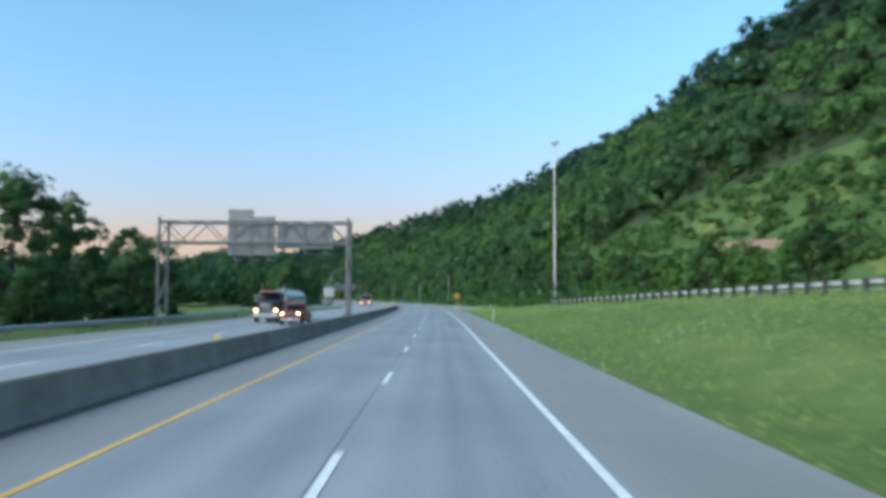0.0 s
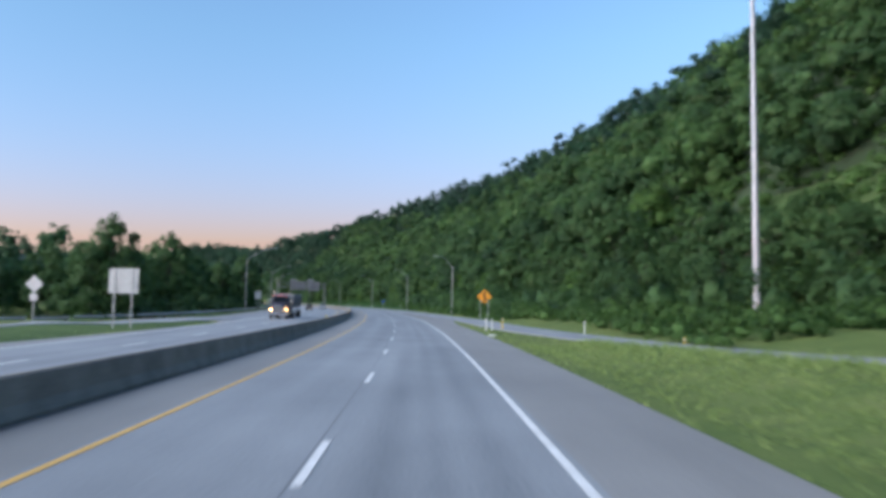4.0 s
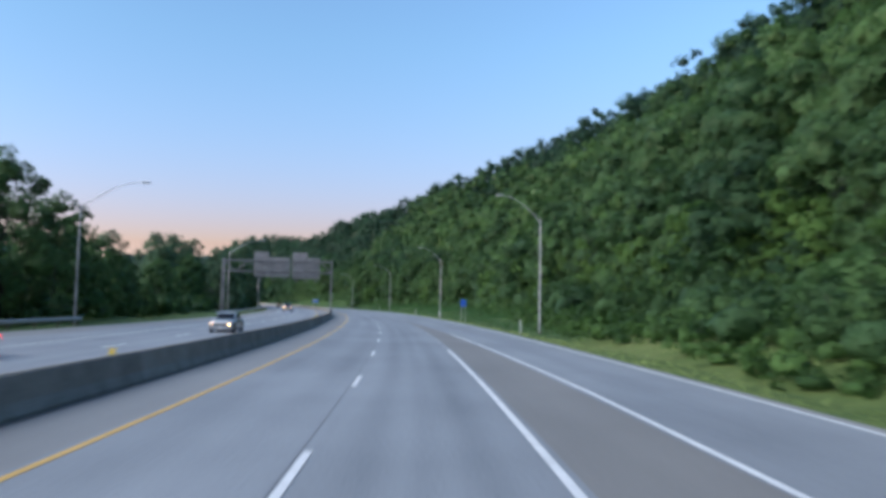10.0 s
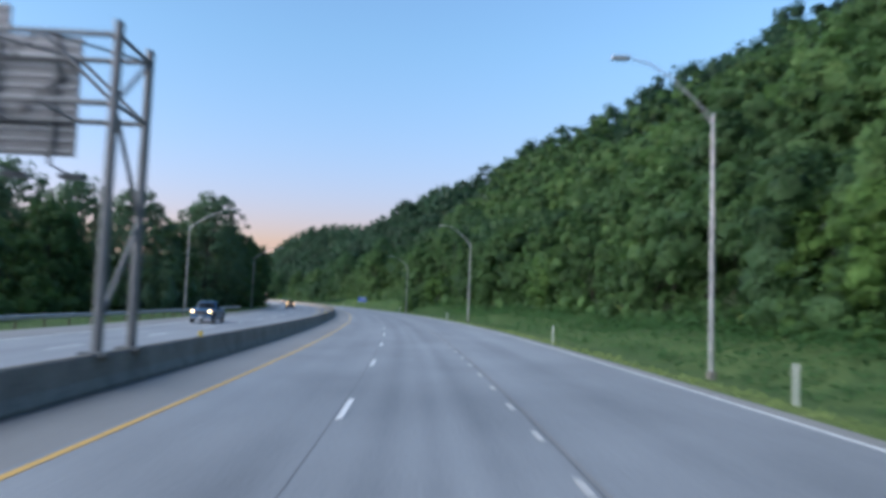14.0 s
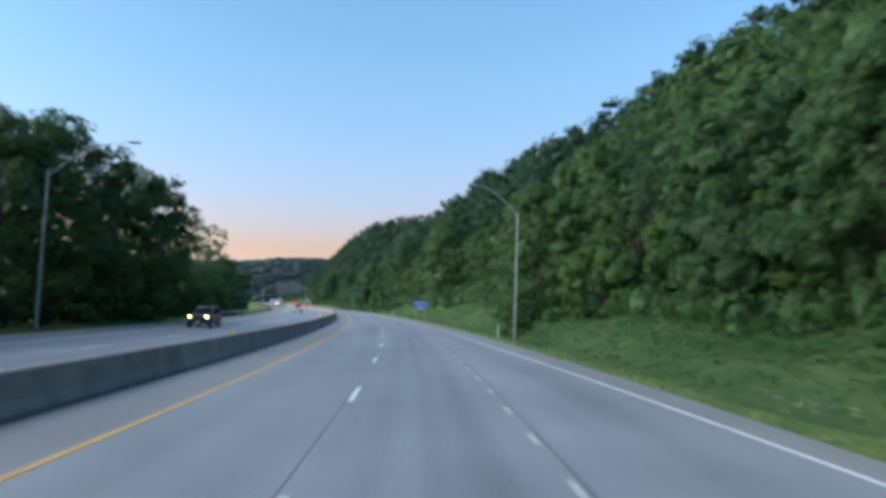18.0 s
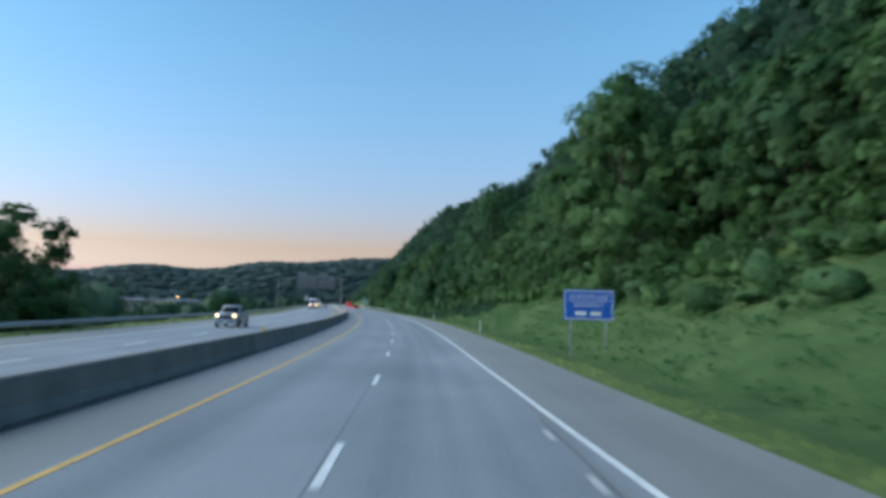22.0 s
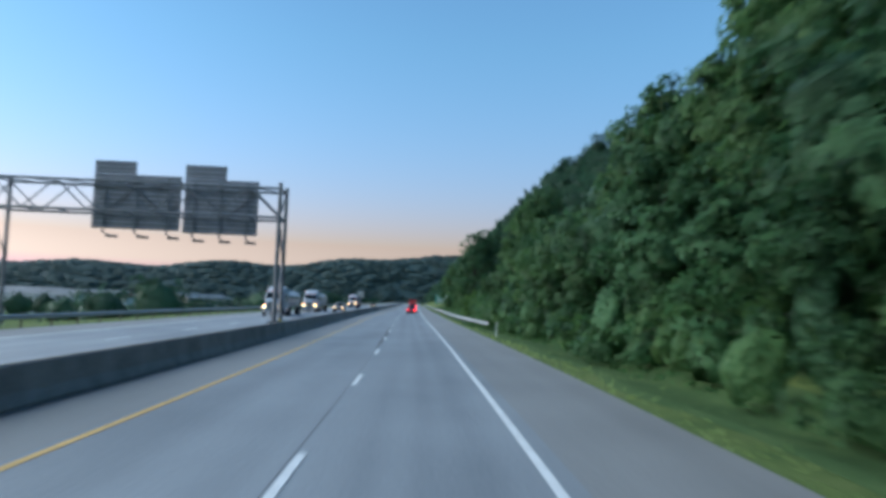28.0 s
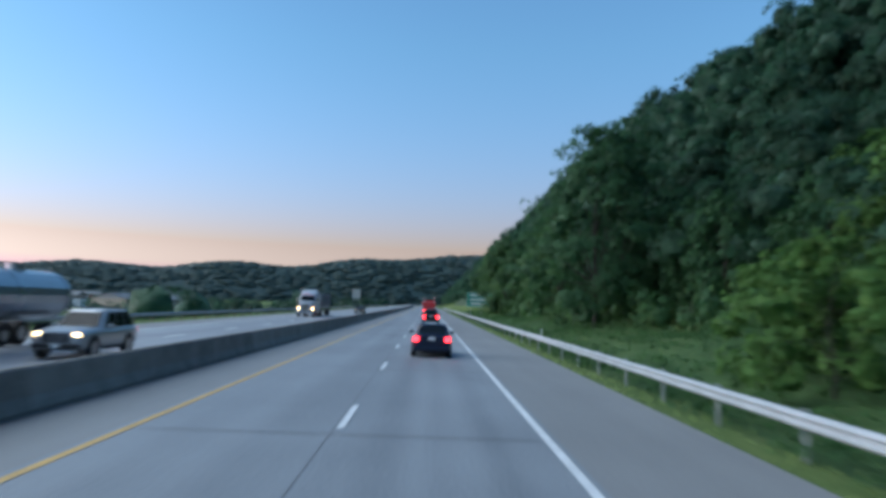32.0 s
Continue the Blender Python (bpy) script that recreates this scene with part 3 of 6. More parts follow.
bm = bmesh.new()
box(bm, -0.07, -1.52, 0.0, 0.07, 1.52, 0.012)
dash = part("lane_dash", bm, M["white"], road)
PHASE = 9.9
for i in range(-4, 105):
    m = stand(PHASE + 12.19 * i, -1.58, 0.002)
    if i == -4:
        dash.matrix_local = m
    else:
        again(dash, m, road)
bm = bmesh.new()
box(bm, -0.06, -0.5, 0.0, 0.06, 0.5, 0.012)
short = part("merge_dash", bm, M["faded"], road, "faded white merge dash")
for i in range(77):
    m = stand(309 + 3.8 * i, 2.24, 0.006)
    if i:
        again(short, m, road)
    else:
        short.matrix_local = m

slip = thing("slip_road", "pale grey concrete slip road that joins the motorway", "road", kind="structure")
ribbon("slip_lane", -60, 236, [(s, u - 2.3) for s, u, z in RAMP], [(s, u + 2.3) for s, u, z in RAMP], [(s, z + 0.03) for s, u, z in RAMP], M["far_road"], slip, step=3.0, thick=0.5, cols=3)
ribbon("edge_line", -60, 212, [(s, u + 1.95) for s, u, z in RAMP], [(s, u + 2.1) for s, u, z in RAMP], [(s, z + 0.07) for s, u, z in RAMP], M["white"], slip, step=3.0)



def exit_road():
    """The exit from the opposite carriageway, which swings off behind a wedge of grass."""
    t = thing("exit_road", "pale concrete exit road that swings away from the opposite carriageway", "road", kind="structure")
    way = [(214, -22.6), (203, -23.6), (192, -26.0), (182, -29.6), (176.5, -34.5), (174.5, -42), (176, -60), (179, -84), (182, -120)]
    k = np.linspace(0, len(way) - 1, 70)
    mid = np.stack([np.interp(k, range(len(way)), [w[i] for w in way]) for i in (0, 1)], -1)
    for _ in range(4):
        mid[1:-1] = (mid[:-2] + 2 * mid[1:-1] + mid[2:]) / 4
    d = np.gradient(mid, axis=0)
    d /= np.linalg.norm(d, axis=1)[:, None]
    across = np.stack([-d[:, 1], d[:, 0]], -1)
    n = len(mid)
    base = np.where(np.arange(n) > 8, np.maximum(rough_z(mid[:, 0], mid[:, 1]) + 0.2, -0.002 - 0.03 * np.arange(n)), 0.009)
    # metres across, with the sides of the slab turned down into the ground
    for name, across_at, up, mat in (("exit_lane", (-3.2, -3.1, 0, 3.1, 3.2), 0.0, "far_road"), ("edge_line", (-2.75, -2.6), 0.008, "white"), ("edge_line", (2.6, 2.75), 0.008, "yellow")):
        v, uv = [], []
        for a in across_at:
            q = mid + across * a
            v.append(at_road(q[:, 0], q[:, 1], base + up - 0.4 * (abs(a) > 3.15)))
            uv.append(np.stack([np.arange(n) * 2.0, q[:, 1]], -1))
        f = [(j * n + i, (j + 1) * n + i, (j + 1) * n + i + 1, j * n + i + 1) for j in range(len(across_at) - 1) for i in range(n - 1)]
        link(name, np.concatenate(v), f, M[mat], t, "", np.concatenate(uv))
    return t


exit_road()
away = thing("opposite_road", "worn grey concrete carriageway beyond the median barrier", "road", kind="structure")
ribbon("lanes", -60, 1600, -19.2, -10.4, 0.0, M["far_road"], away, cols=3)
ribbon("inner_shoulder", -60, 1600, -10.4, -8.3, -0.004, M["shoulder"], away)
ribbon("outer_shoulder", -60, 1600, OPPOSITE, -19.2, -0.004, M["shoulder"], away, thick=0.12, step=2.5, cols=3)
ribbon("exit_lane", 196, 372, [(196, -23.6), (300, -23.4), (372, -19.3)], -19.3, 0.004, M["far_road"], away, "pale concrete exit lane")
ribbon("edge_line", -60, 1600, -10.65, -10.5, 0.008, M["yellow"], away)
ribbon("edge_line", -60, 1600, -18.95, -18.8, 0.008, M["white"], away)
for i in range(-4, 105):
    again(dash, stand(PHASE + 3 + 12.19 * i, -14.7, 0.002), away)

# ---- the median barrier, in cast lengths ----
barrier = thing("median_barrier", "weathered grey concrete median barrier with stained faces", "barrier", kind="structure")
L = 6.08
prof = [(-0.31, 0.0), (-0.31, 0.08), (-0.19, 0.33), (-0.1, 0.85), (-0.06, 0.9), (0.06, 0.9), (0.1, 0.85), (0.19, 0.33), (0.31, 0.08), (0.31, 0.0)]
vs = [(x * k, y, z) for y, k in ((-L / 2, 0.96), (-L / 2 + 0.03, 1.0), (L / 2 - 0.03, 1.0), (L / 2, 0.96)) for x, z in prof]
n = len(prof)
fs = [(a * n + i, a * n + (i + 1) % n, (a + 1) * n + (i + 1) % n, (a + 1) * n + i) for a in range(3) for i in range(n)] + [tuple(range(n))[::-1], tuple(range(3 * n, 4 * n))]
block = link("barrier_block", vs, fs, M["concrete"], barrier)
for i in range(215):
    m = stand(-55 + (L + 0.015) * i, -7.95, -0.02)
    if i:
        again(block, m, barrier)
    else:
        block.matrix_local = m


# ---- woods ----
rng = np.random.default_rng(4)


def cards(centre, normal, size, rng, slim=0.62):
    """Leaf sprays: one small bent four-sided blade at each centre, lying about across its normal."""
    n = len(centre)
    nr = normal + rng.normal(0, 0.45, (n, 3))
    nr /= np.linalg.norm(nr, axis=1)[:, None] + 1e-9
    t = np.cross(nr, rng.normal(0, 1, (n, 3)))
    t /= np.linalg.norm(t, axis=1)[:, None] + 1e-9
    b = np.cross(nr, t)
    size = np.broadcast_to(size, n)[:, None]
    a, c = t * size * 0.5, b * size * 0.5 * slim
    droop = nr * size * 0.12
    v = np.stack([centre - a, centre - c + a * 0.1 + droop, centre + a * 1.05, centre + c * 0.9 - a * 0.15 + droop], 1)
    return v.reshape(-1, 3)


def leaves_of(name, centre, normal, size, tone, rng, material, parent=None, slim=0.62, soft=0.92, core=None):
    """Leaf sprays as one mesh, shaded by the roundness of the crown that they belong to, each with its crown's tone of green."""
    n = len(centre)
    v = cards(centre, normal, size, rng, slim)
    faces, all_v, tones = quads(n), v, np.repeat(np.broadcast_to(tone, n), 4)
    if core is not None:
        cv, cf, cn, m = core[0]
        all_v = np.concatenate([v, cv])
        # inner masses a touch darker: a little of the crown's shade in the tone
        tones = np.concatenate([tones, np.repeat(core[1], m) - 0.03])
        faces = faces.tolist() + (cf + 4 * n).tolist()
    ob = link(name, all_v, faces, material, parent, smooth=True)
    if core is not None:
        ob.data.materials.append(INNER[material.name])
        ob.data.polygons.foreach_set("material_index", np.r_[np.zeros(n, np.int32), np.ones(len(cf), np.int32)])
    me = ob.data
    t = me.attributes.new("tone", "FLOAT", "POINT")
    t.data.foreach_set("value", tones.astype(np.float32))
    f = v.reshape(n, 4, 3)
    flat_n = np.cross(f[:, 1] - f[:, 0], f[:, 3] - f[:, 0])
    flat_n /= np.linalg.norm(flat_n, axis=1)[:, None] + 1e-9
    round_n = normal / (np.linalg.norm(normal, axis=1)[:, None] + 1e-9)
    mixed = soft * round_n + (1 - soft) * flat_n
    mixed /= np.linalg.norm(mixed, axis=1)[:, None] + 1e-9
    mixed = np.repeat(mixed, 4, 0)
    me.normals_split_custom_set_from_vertices(mixed if core is None else np.concatenate([mixed, cn]))
    return ob


def quads(n):
    return np.arange(4 * n).reshape(n, 4)


def cores(centre, radius, tall, rng, around=9, up=5, low=-0.7, rough=0.42):
    """Closed uneven masses of foliage inside the leaf sprays: corners, faces and directions."""
    n = len(centre)
    th = np.linspace(math.asin(low), math.pi / 2 * 0.97, up)
    ph = np.arange(around) * 2 * math.pi / around
    d = np.stack([np.outer(np.cos(th), np.cos(ph)), np.outer(np.cos(th), np.sin(ph)), np.outer(np.sin(th), np.ones(around))], -1).reshape(-1, 3)
    spin = rng.random(n) * 6.28
    c, s = np.cos(spin)[:, None], np.sin(spin)[:, None]
    dd = np.stack([c * d[None, :, 0] - s * d[None, :, 1], s * d[None, :, 0] + c * d[None, :, 1], np.broadcast_to(d[None, :, 2], (n, len(d)))], -1)
    k = 0.7 + 0.5 * rng.random((n, len(d), 1))
    v = centre[:, None, :] + dd * k * np.stack([radius, radius, tall], -1)[:, None, :]
    f = [(j * around + i, j * around + (i + 1) % around, (j + 1) * around + (i + 1) % around, (j + 1) * around + i) for j in range(up - 1) for i in range(around)]
    m = len(d)
    F = (np.array(f)[None] + (np.arange(n) * m)[:, None, None]).reshape(-1, 4)
    dd = dd + rng.normal(0, rough, dd.shape)
    return v.reshape(-1, 3), F, dd.reshape(-1, 3) / np.linalg.norm(dd.reshape(-1, 3), axis=1)[:, None], m


def clumped(mid, rad, tall, per, rng, fuzz=0.3, tufts=14, out=None):
    """Leaf places and directions over many clumps of foliage, most of them on the side that faces out of the crown: each clump bears tufts, each tuft some leaf sprays."""
    n, each = len(mid), max(1, per // tufts)
    way = np.zeros((n, 3)) if out is None else out
    d = rng.normal(0, 1, (n, tufts, 1, 3)) + 0.6 * way[:, None, None, :]
    d[..., 2] = np.where(d[..., 2] < -0.45, -d[..., 2], d[..., 2])
    d /= np.linalg.norm(d, axis=3)[..., None]
    e = rng.normal(0, 1, (n, tufts, each, 3)) + d * 0.5
    e /= np.linalg.norm(e, axis=3)[..., None]
    reach = 0.72 + 0.34 * rng.random((n, tufts, 1, 1)) + fuzz * 0.2 * rng.random((n, tufts, each, 1))
    tuft = (0.24 + 0.2 * rng.random((n, tufts, 1, 1))) * (0.6 + 0.5 * rng.random((n, tufts, each, 1)))
    c = mid[:, None, None, :] + (d * reach + e * tuft) * np.stack([rad, rad, tall], -1)[:, None, None, :]
    nm = 0.45 * d + 0.45 * e + 0.45 * way[:, None, None, :] + (0, 0, 0.25)
    return c.reshape(-1, 3), nm.reshape(-1, 3)


def billows(base, R, H, lobes, rng, foot=0.14):
    """The clumps that make up each crown, piled round its middle from the skirt to the top: middles, radii, heights and the ways that they face. One block a clump number."""
    n = len(base)
    mid, rad, tall, out = [], [], [], []
    spin = rng.random(n) * 6.28
    for j in range(lobes):
        q = (j + 0.25 + 0.5 * rng.random(n)) / lobes
        a = spin + j * 2.4 + rng.normal(0, 0.35, n)
        wide = np.sqrt(np.clip(1 - ((q - 0.36) / 0.68) ** 2, 0.02, 1))
        r = R * (0.26 + 0.3 * rng.random(n) ** 1.3) * (1.0 - 0.2 * q)
        o = np.maximum(R * wide - r * 0.75, 0.05 * R) * (0.75 + 0.35 * rng.random(n)) * (0.25 if j == lobes - 1 else 1.0)
        z = H * (foot + (0.92 - foot) * q) - r * 0.35 * (q > 0.6)
        mid.append(base + np.stack([np.cos(a) * o, np.sin(a) * o, z], -1))
        rad.append(r)
        tall.append(np.maximum(r * (0.72 + 0.2 * rng.random(n)), H * 0.55 / lobes))
        w = np.stack([np.cos(a) * wide, np.sin(a) * wide, 1.6 * (q - 0.3)], -1)
        out.append(w / np.linalg.norm(w, axis=1)[:, None])
    return tuple(np.concatenate(x) for x in (mid, rad, tall, out))


def make_tree(height, spread, rng, leaves, leaf, bare=0.1, clumps=16, light=False, airy=0.0, dark="leaf"):
    """A tapered trunk with limbs, and a crown of leaf sprays in uneven clumps."""
    tree = thing("tree", "", "tree", group="trees")
    bm = bmesh.new()
    r = height * 0.008 + 0.035
    bend = [Vector((rng.normal(0, 0.12) * i, rng.normal(0, 0.12) * i, height * 0.82 * i / 4 - (0.6 if i == 0 else 0))) for i in range(5)]
    for i in range(4):
        tube(bm, bend[i], bend[i + 1], r * (1 - i * 0.22), r * (1 - (i + 1) * 0.22), 6)
    mids, rads, talls, out = billows(np.zeros((1, 3)), np.array([spread]), np.array([height]), clumps, rng, bare)
    rads = rads * (0.75 + 0.4 * rng.random(clumps))
    for p, z in zip(mids, mids[:, 2]):
        tube(bm, bend[min(3, max(1, int((z / height - 0.2) * 4)))], Vector(p), r * 0.3, r * 0.06, 4)
    part("trunk", bm, M["bark"], tree)
    tufts = 9
    each = leaves // clumps // tufts * tufts
    tones = rng.random(clumps) * 0.2 + 0.4
    c, nm = clumped(mids, rads, talls, each, rng, 0.4 + 1.6 * airy, tufts, out)
    tight = 0.28 if height > 20 else 0.55
    core = None if airy > 0.5 else (cores(mids, rads * tight, talls * tight, rng), tones)
    leaves_of("crown", c, nm, leaf * (0.6 + 0.8 * rng.random(len(c))), np.repeat(tones, each), rng,
              M["leaf_bright"] if light else M[dark], tree, core=core)
    return tree


def scatter(s0, s1, step, across, jitter, rng):
    """Places in a row along the road, spaced unevenly."""
    s = s0
    out = []
    while s < s1:
        out.append((s + jitter * 3 * (rng.random() - 0.5), across(s) + jitter * 3 * (rng.random() - 0.5)))
        s += step * (0.75 + 0.5 * rng.random())
    return out


def hill_woods(name, label, s0, s1, u0, u1, gap, per, size, tall, rng, material, side=1, lobes=4, tufts=9, vary=0.7):
    """The canopy of woods too far or too many to count: uneven crowns of leaf sprays over the hillside."""
    step_s = np.arange(s0, s1, gap)
    P, R = [], []
    for s in step_s:
        f, c = float(knots(FRONT, s)), float(knots(CREST, s))
        lo, hi = (f + u0, f + min(u1, c + 20)) if side > 0 else (u0, u1)
        for u in np.arange(lo, hi, gap * 0.95):
            ss, uu = s + gap * 0.9 * (rng.random() - 0.5), u + gap * 0.9 * (rng.random() - 0.5)
            if tall > 7 and side > 0 and uu - f < float(knots(OPEN, ss)) * (0.8 + 0.4 * rng.random()):
                continue
            if tall < 4 and min(math.hypot(ss - 187, uu - 38.5), math.hypot(ss - 117, uu - 54.5)) < 4.5:
                continue
            low = float(np.interp(ss, [85, 105, 190, 208], [0, 1, 1, 0])) if side < 0 else 0.0
            if low and tall < 6:
                continue
            uu -= 30 * low
            h = (1 - 0.45 * low) * tall * (1.2 - vary + vary * rng.random() ** 1.3)
            P.append((ss, uu, h))
            R.append(gap * (0.56 + 0.3 * rng.random() ** 1.5))
    P, R = np.array(P), np.array(R)
    base = at_road(P[:, 0], P[:, 1], ground_z(P[:, 0], P[:, 1]))
    patch = 0.5 + 0.5 * np.sin(P[:, 0] * 0.071 + 2.1 * np.sin(P[:, 1] * 0.09)) * np.sin(P[:, 1] * 0.083 + 1.7 * np.sin(P[:, 0] * 0.05))
    own = np.clip(1.25 * (0.62 * rng.random(len(P)) + 0.38 * patch) ** 1.9 + 0.02, 0, 1.15)
    mid, rad, high, out = billows(base, R, P[:, 2], lobes, rng)
    tone = np.tile(own, lobes) + 0.06 * rng.normal(0, 1, len(mid))
    per = max(1, per // lobes // tufts) * tufts
    c, nm = clumped(mid, rad, high, per, rng, 0.3, tufts, out)
    body = cores(mid, rad * 0.62, high * 0.62, rng, *((9, 5) if lobes > 5 else (7, 4)))
    return tagged(leaves_of(name, c, nm, size * (0.6 + 0.8 * rng.random(len(c))), np.repeat(tone, per), rng, material, None, 0.8, core=(body, tone)), label, "woods", kind="stuff")


hill_woods("hill_woods", "green deciduous woods low on the hillside", 40, 540, 4, 19, 7.4, 900, 0.95, 10.5, rng, M["leaf"], 1, 11)
hill_woods("hill_woods", "green woods above the grassy bank, shade toned into the leaves", 540, 640, 4, 19, 7.4, 900, 0.95, 10.5, rng, M["leaf_mid"], 1, 11)
hill_woods("hill_woods", "light green shrubs on the open lower slope", 50, 250, 0, 34, 3.7, 200, 0.6, 2.8, rng, M["leaf_light"], 1, 5, vary=1.0)
hill_woods("hill_woods", "dense green deciduous woods on the steep hillside", -40, 640, 18, 53, 9.2, 380, 1.5, 13.0, rng, M["leaf"], 1, 9)
# the crest stands against the sky: its backlit darkness is in the leaf colour
hill_woods("hill_woods", "deciduous woods along the crest of the hill, their greens darkened as backlit", -40, 640, 52, 94, 9.4, 300, 1.6, 14.5, rng, M["leaf_dark"], 1, 8, vary=0.8)
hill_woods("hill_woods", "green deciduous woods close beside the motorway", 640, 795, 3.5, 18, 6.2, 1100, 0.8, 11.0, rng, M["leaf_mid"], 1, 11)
hill_woods("hill_woods", "lower green woods close behind the guard rail", 795, 856, 3, 18, 5.4, 1100, 0.7, 8.0, rng, M["leaf"], 1, 11)
hill_woods("hill_woods", "woods behind the light bush, their greens darkened as shade", 860, 960, 4, 18, 7.0, 900, 0.9, 12.0, rng, M["leaf_dark"], 1, 11)
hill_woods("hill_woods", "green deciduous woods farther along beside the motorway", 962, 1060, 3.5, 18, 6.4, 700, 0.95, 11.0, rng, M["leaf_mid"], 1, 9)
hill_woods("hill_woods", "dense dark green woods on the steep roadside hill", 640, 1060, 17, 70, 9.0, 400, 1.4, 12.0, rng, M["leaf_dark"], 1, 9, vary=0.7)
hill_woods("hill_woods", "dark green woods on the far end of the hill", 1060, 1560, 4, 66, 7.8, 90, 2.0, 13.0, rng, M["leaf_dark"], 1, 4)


# ---- single trees ----
KINDS = []
for h, w, n, leaf, light, airy, clumps, words in (
        (9.5, 3.8, 2200, 0.7, False, 0.0, 18, "bushy green deciduous tree at the foot of the hill"),
        (12.5, 4.4, 2800, 0.75, False, 0.0, 22, "full-crowned green deciduous tree on the wooded slope"),
        (7.5, 3.6, 1900, 0.62, True, 0.0, 16, "young light green tree among the hillside woods"),
        (15.5, 4.8, 3200, 0.8, False, 0.1, 26, "tall dense green deciduous tree beside the motorway"),
        (21.0, 6.4, 4200, 0.85, False, 0.12, 30, "tall deciduous tree with gaps in its crown, its leaves toned as shaded"),
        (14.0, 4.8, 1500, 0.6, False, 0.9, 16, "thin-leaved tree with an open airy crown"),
        (20.5, 6.2, 4200, 0.85, False, 0.12, 30, "tall deciduous tree beyond the opposite carriageway, its greens lifted as haze")):
    for again_ in range(2):
        # 21 m kind: leaves toned down as shade; 20.5 m kind: leaves lifted as haze
        ob = make_tree(h, w, rng, n, leaf, clumps=clumps, light=light, airy=airy, dark={21.0: "leaf_mid", 20.5: "leaf_veiled"}.get(h, "leaf"), bare=0.02 if h < 14 else 0.04)
        ob["label"] = words
        KINDS.append(ob)
USED = set()


def plant(kind, s, u, size, sink=0.15):
    """Sets a tree of that kind beside the road."""
    ob = KINDS[kind]
    x, y, z = at_road(s, u, float(ground_z(s, u)) - sink)
    m = pose(x, y, z, 0, 0, rng.random() * 360)
    if kind in USED:
        o = copy_thing(ob, m)
    else:
        o = ob
        o.matrix_basis = m
        USED.add(kind)
    o.scale = (size * (0.9 + 0.2 * rng.random()), size * (0.9 + 0.2 * rng.random()), size)
    return o


for s, u in scatter(96, 1060, 6.6, lambda s: float(knots(FRONT, s)) + 2.0, 1.0, rng):
    if s < 180:
        kind = rng.choice([0, 1, 4, 5, 0])
    elif s < 560:
        kind = rng.choice([0, 1, 2, 3, 4, 5, 5])
    # the tall kind's shade-toned leaves darken the front of the woods here
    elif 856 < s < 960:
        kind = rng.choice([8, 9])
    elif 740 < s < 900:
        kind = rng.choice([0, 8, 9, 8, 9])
    else:
        kind = rng.choice([0, 1, 2, 3, 2, 3, 4])
    plant(int(kind), s, u, (0.36 if kind > 7 else 0.6 if 735 < s < 900 else 0.8) + (0.1 if kind > 7 else 0.32) * rng.random())
for s, u, kind, size in ((709, 18.0, 9, 1.0), (718, 19.0, 8, 1.0), (656, 22.5, 8, 1.0), (868, 11.4, 4, 0.66), (872, 12.2, 5, 0.6), (857, 12.0, 5, 0.5), (556, 15.5, 6, 1.0), (550, 20, 7, 1.1), (978, 14, 7, 0.95), (935, 16, 6, 0.9), (911, 14.6, 8, 0.9), (915, 18, 9, 0.95), (639, 16.0, 6, 1.12), (651, 19.0, 7, 1.2), (770, 15.5, 7, 0.85), (779, 17.5, 6, 0.92), (788, 16.0, 7, 0.85), (798, 18.0, 6, 0.8), (540, 17.5, 4, 1.0), (546, 11.0, 5, 0.42), (885, 22.5, 4, 0.95), (888, 25.5, 5, 1.0), (881, 23.5, 5, 1.0), (848, 17.0, 7, 0.9), (853, 20.0, 6, 1.0), (840, 16.5, 3, 1.0), (217, 38.8, 5, 1.3)):
    plant(kind, s, u, size)
# the far side
SIDE = [(-50, 0.6), (90, 0.55), (190, 0.5), (212, 0.78), (345, 0.92), (390, 0.62), (440, 0.64), (480, 0.82)]  # how tall the trees stand there
for s, u in scatter(-50, 480, 8.5, lambda s: -40.0 - 4 * math.sin(s * 0.03), 2.0, rng):
    if not 98 < s < 196:
        plant(int(rng.choice([6, 7, 3, 2, 1])), s, u, float(knots(SIDE, s)) + 0.22 * rng.random())
for s, u in scatter(-50, 520, 24, lambda s: -50.0, 3.0, rng):
    plant(int(rng.choice([6, 7, 3, 2, 7] if s < 340 else [6, 7, 12, 13, 10])), s, u - (34 if 98 < s < 196 else 0), float(knots(SIDE, s)) + 0.04 + 0.22 * rng.random())
for s, u, kind, size in ((58, -34, 6, 0.88), (70, -36, 7, 0.86), (84, -36, 3, 0.95), (95, -37, 2, 0.9), (465, -50, 12, 0.9), (477, -52, 13, 1.08), (498, -50, 13, 1.15), (520, -47, 12, 1.15), (505, -31, 13, 1.05), (515, -31, 12, 1.14), (523, -34, 13, 1.0), (533, -30, 6, 1.1), (541, -30, 7, 1.2), (547, -32, 13, 1.0), (549, -27, 7, 1.1), (556, -26, 6, 1.05), (562, -31, 3, 1.0), (572, -29, 1, 0.8), (583, -28, 10, 1.1)):
    plant(kind, s, u, size)
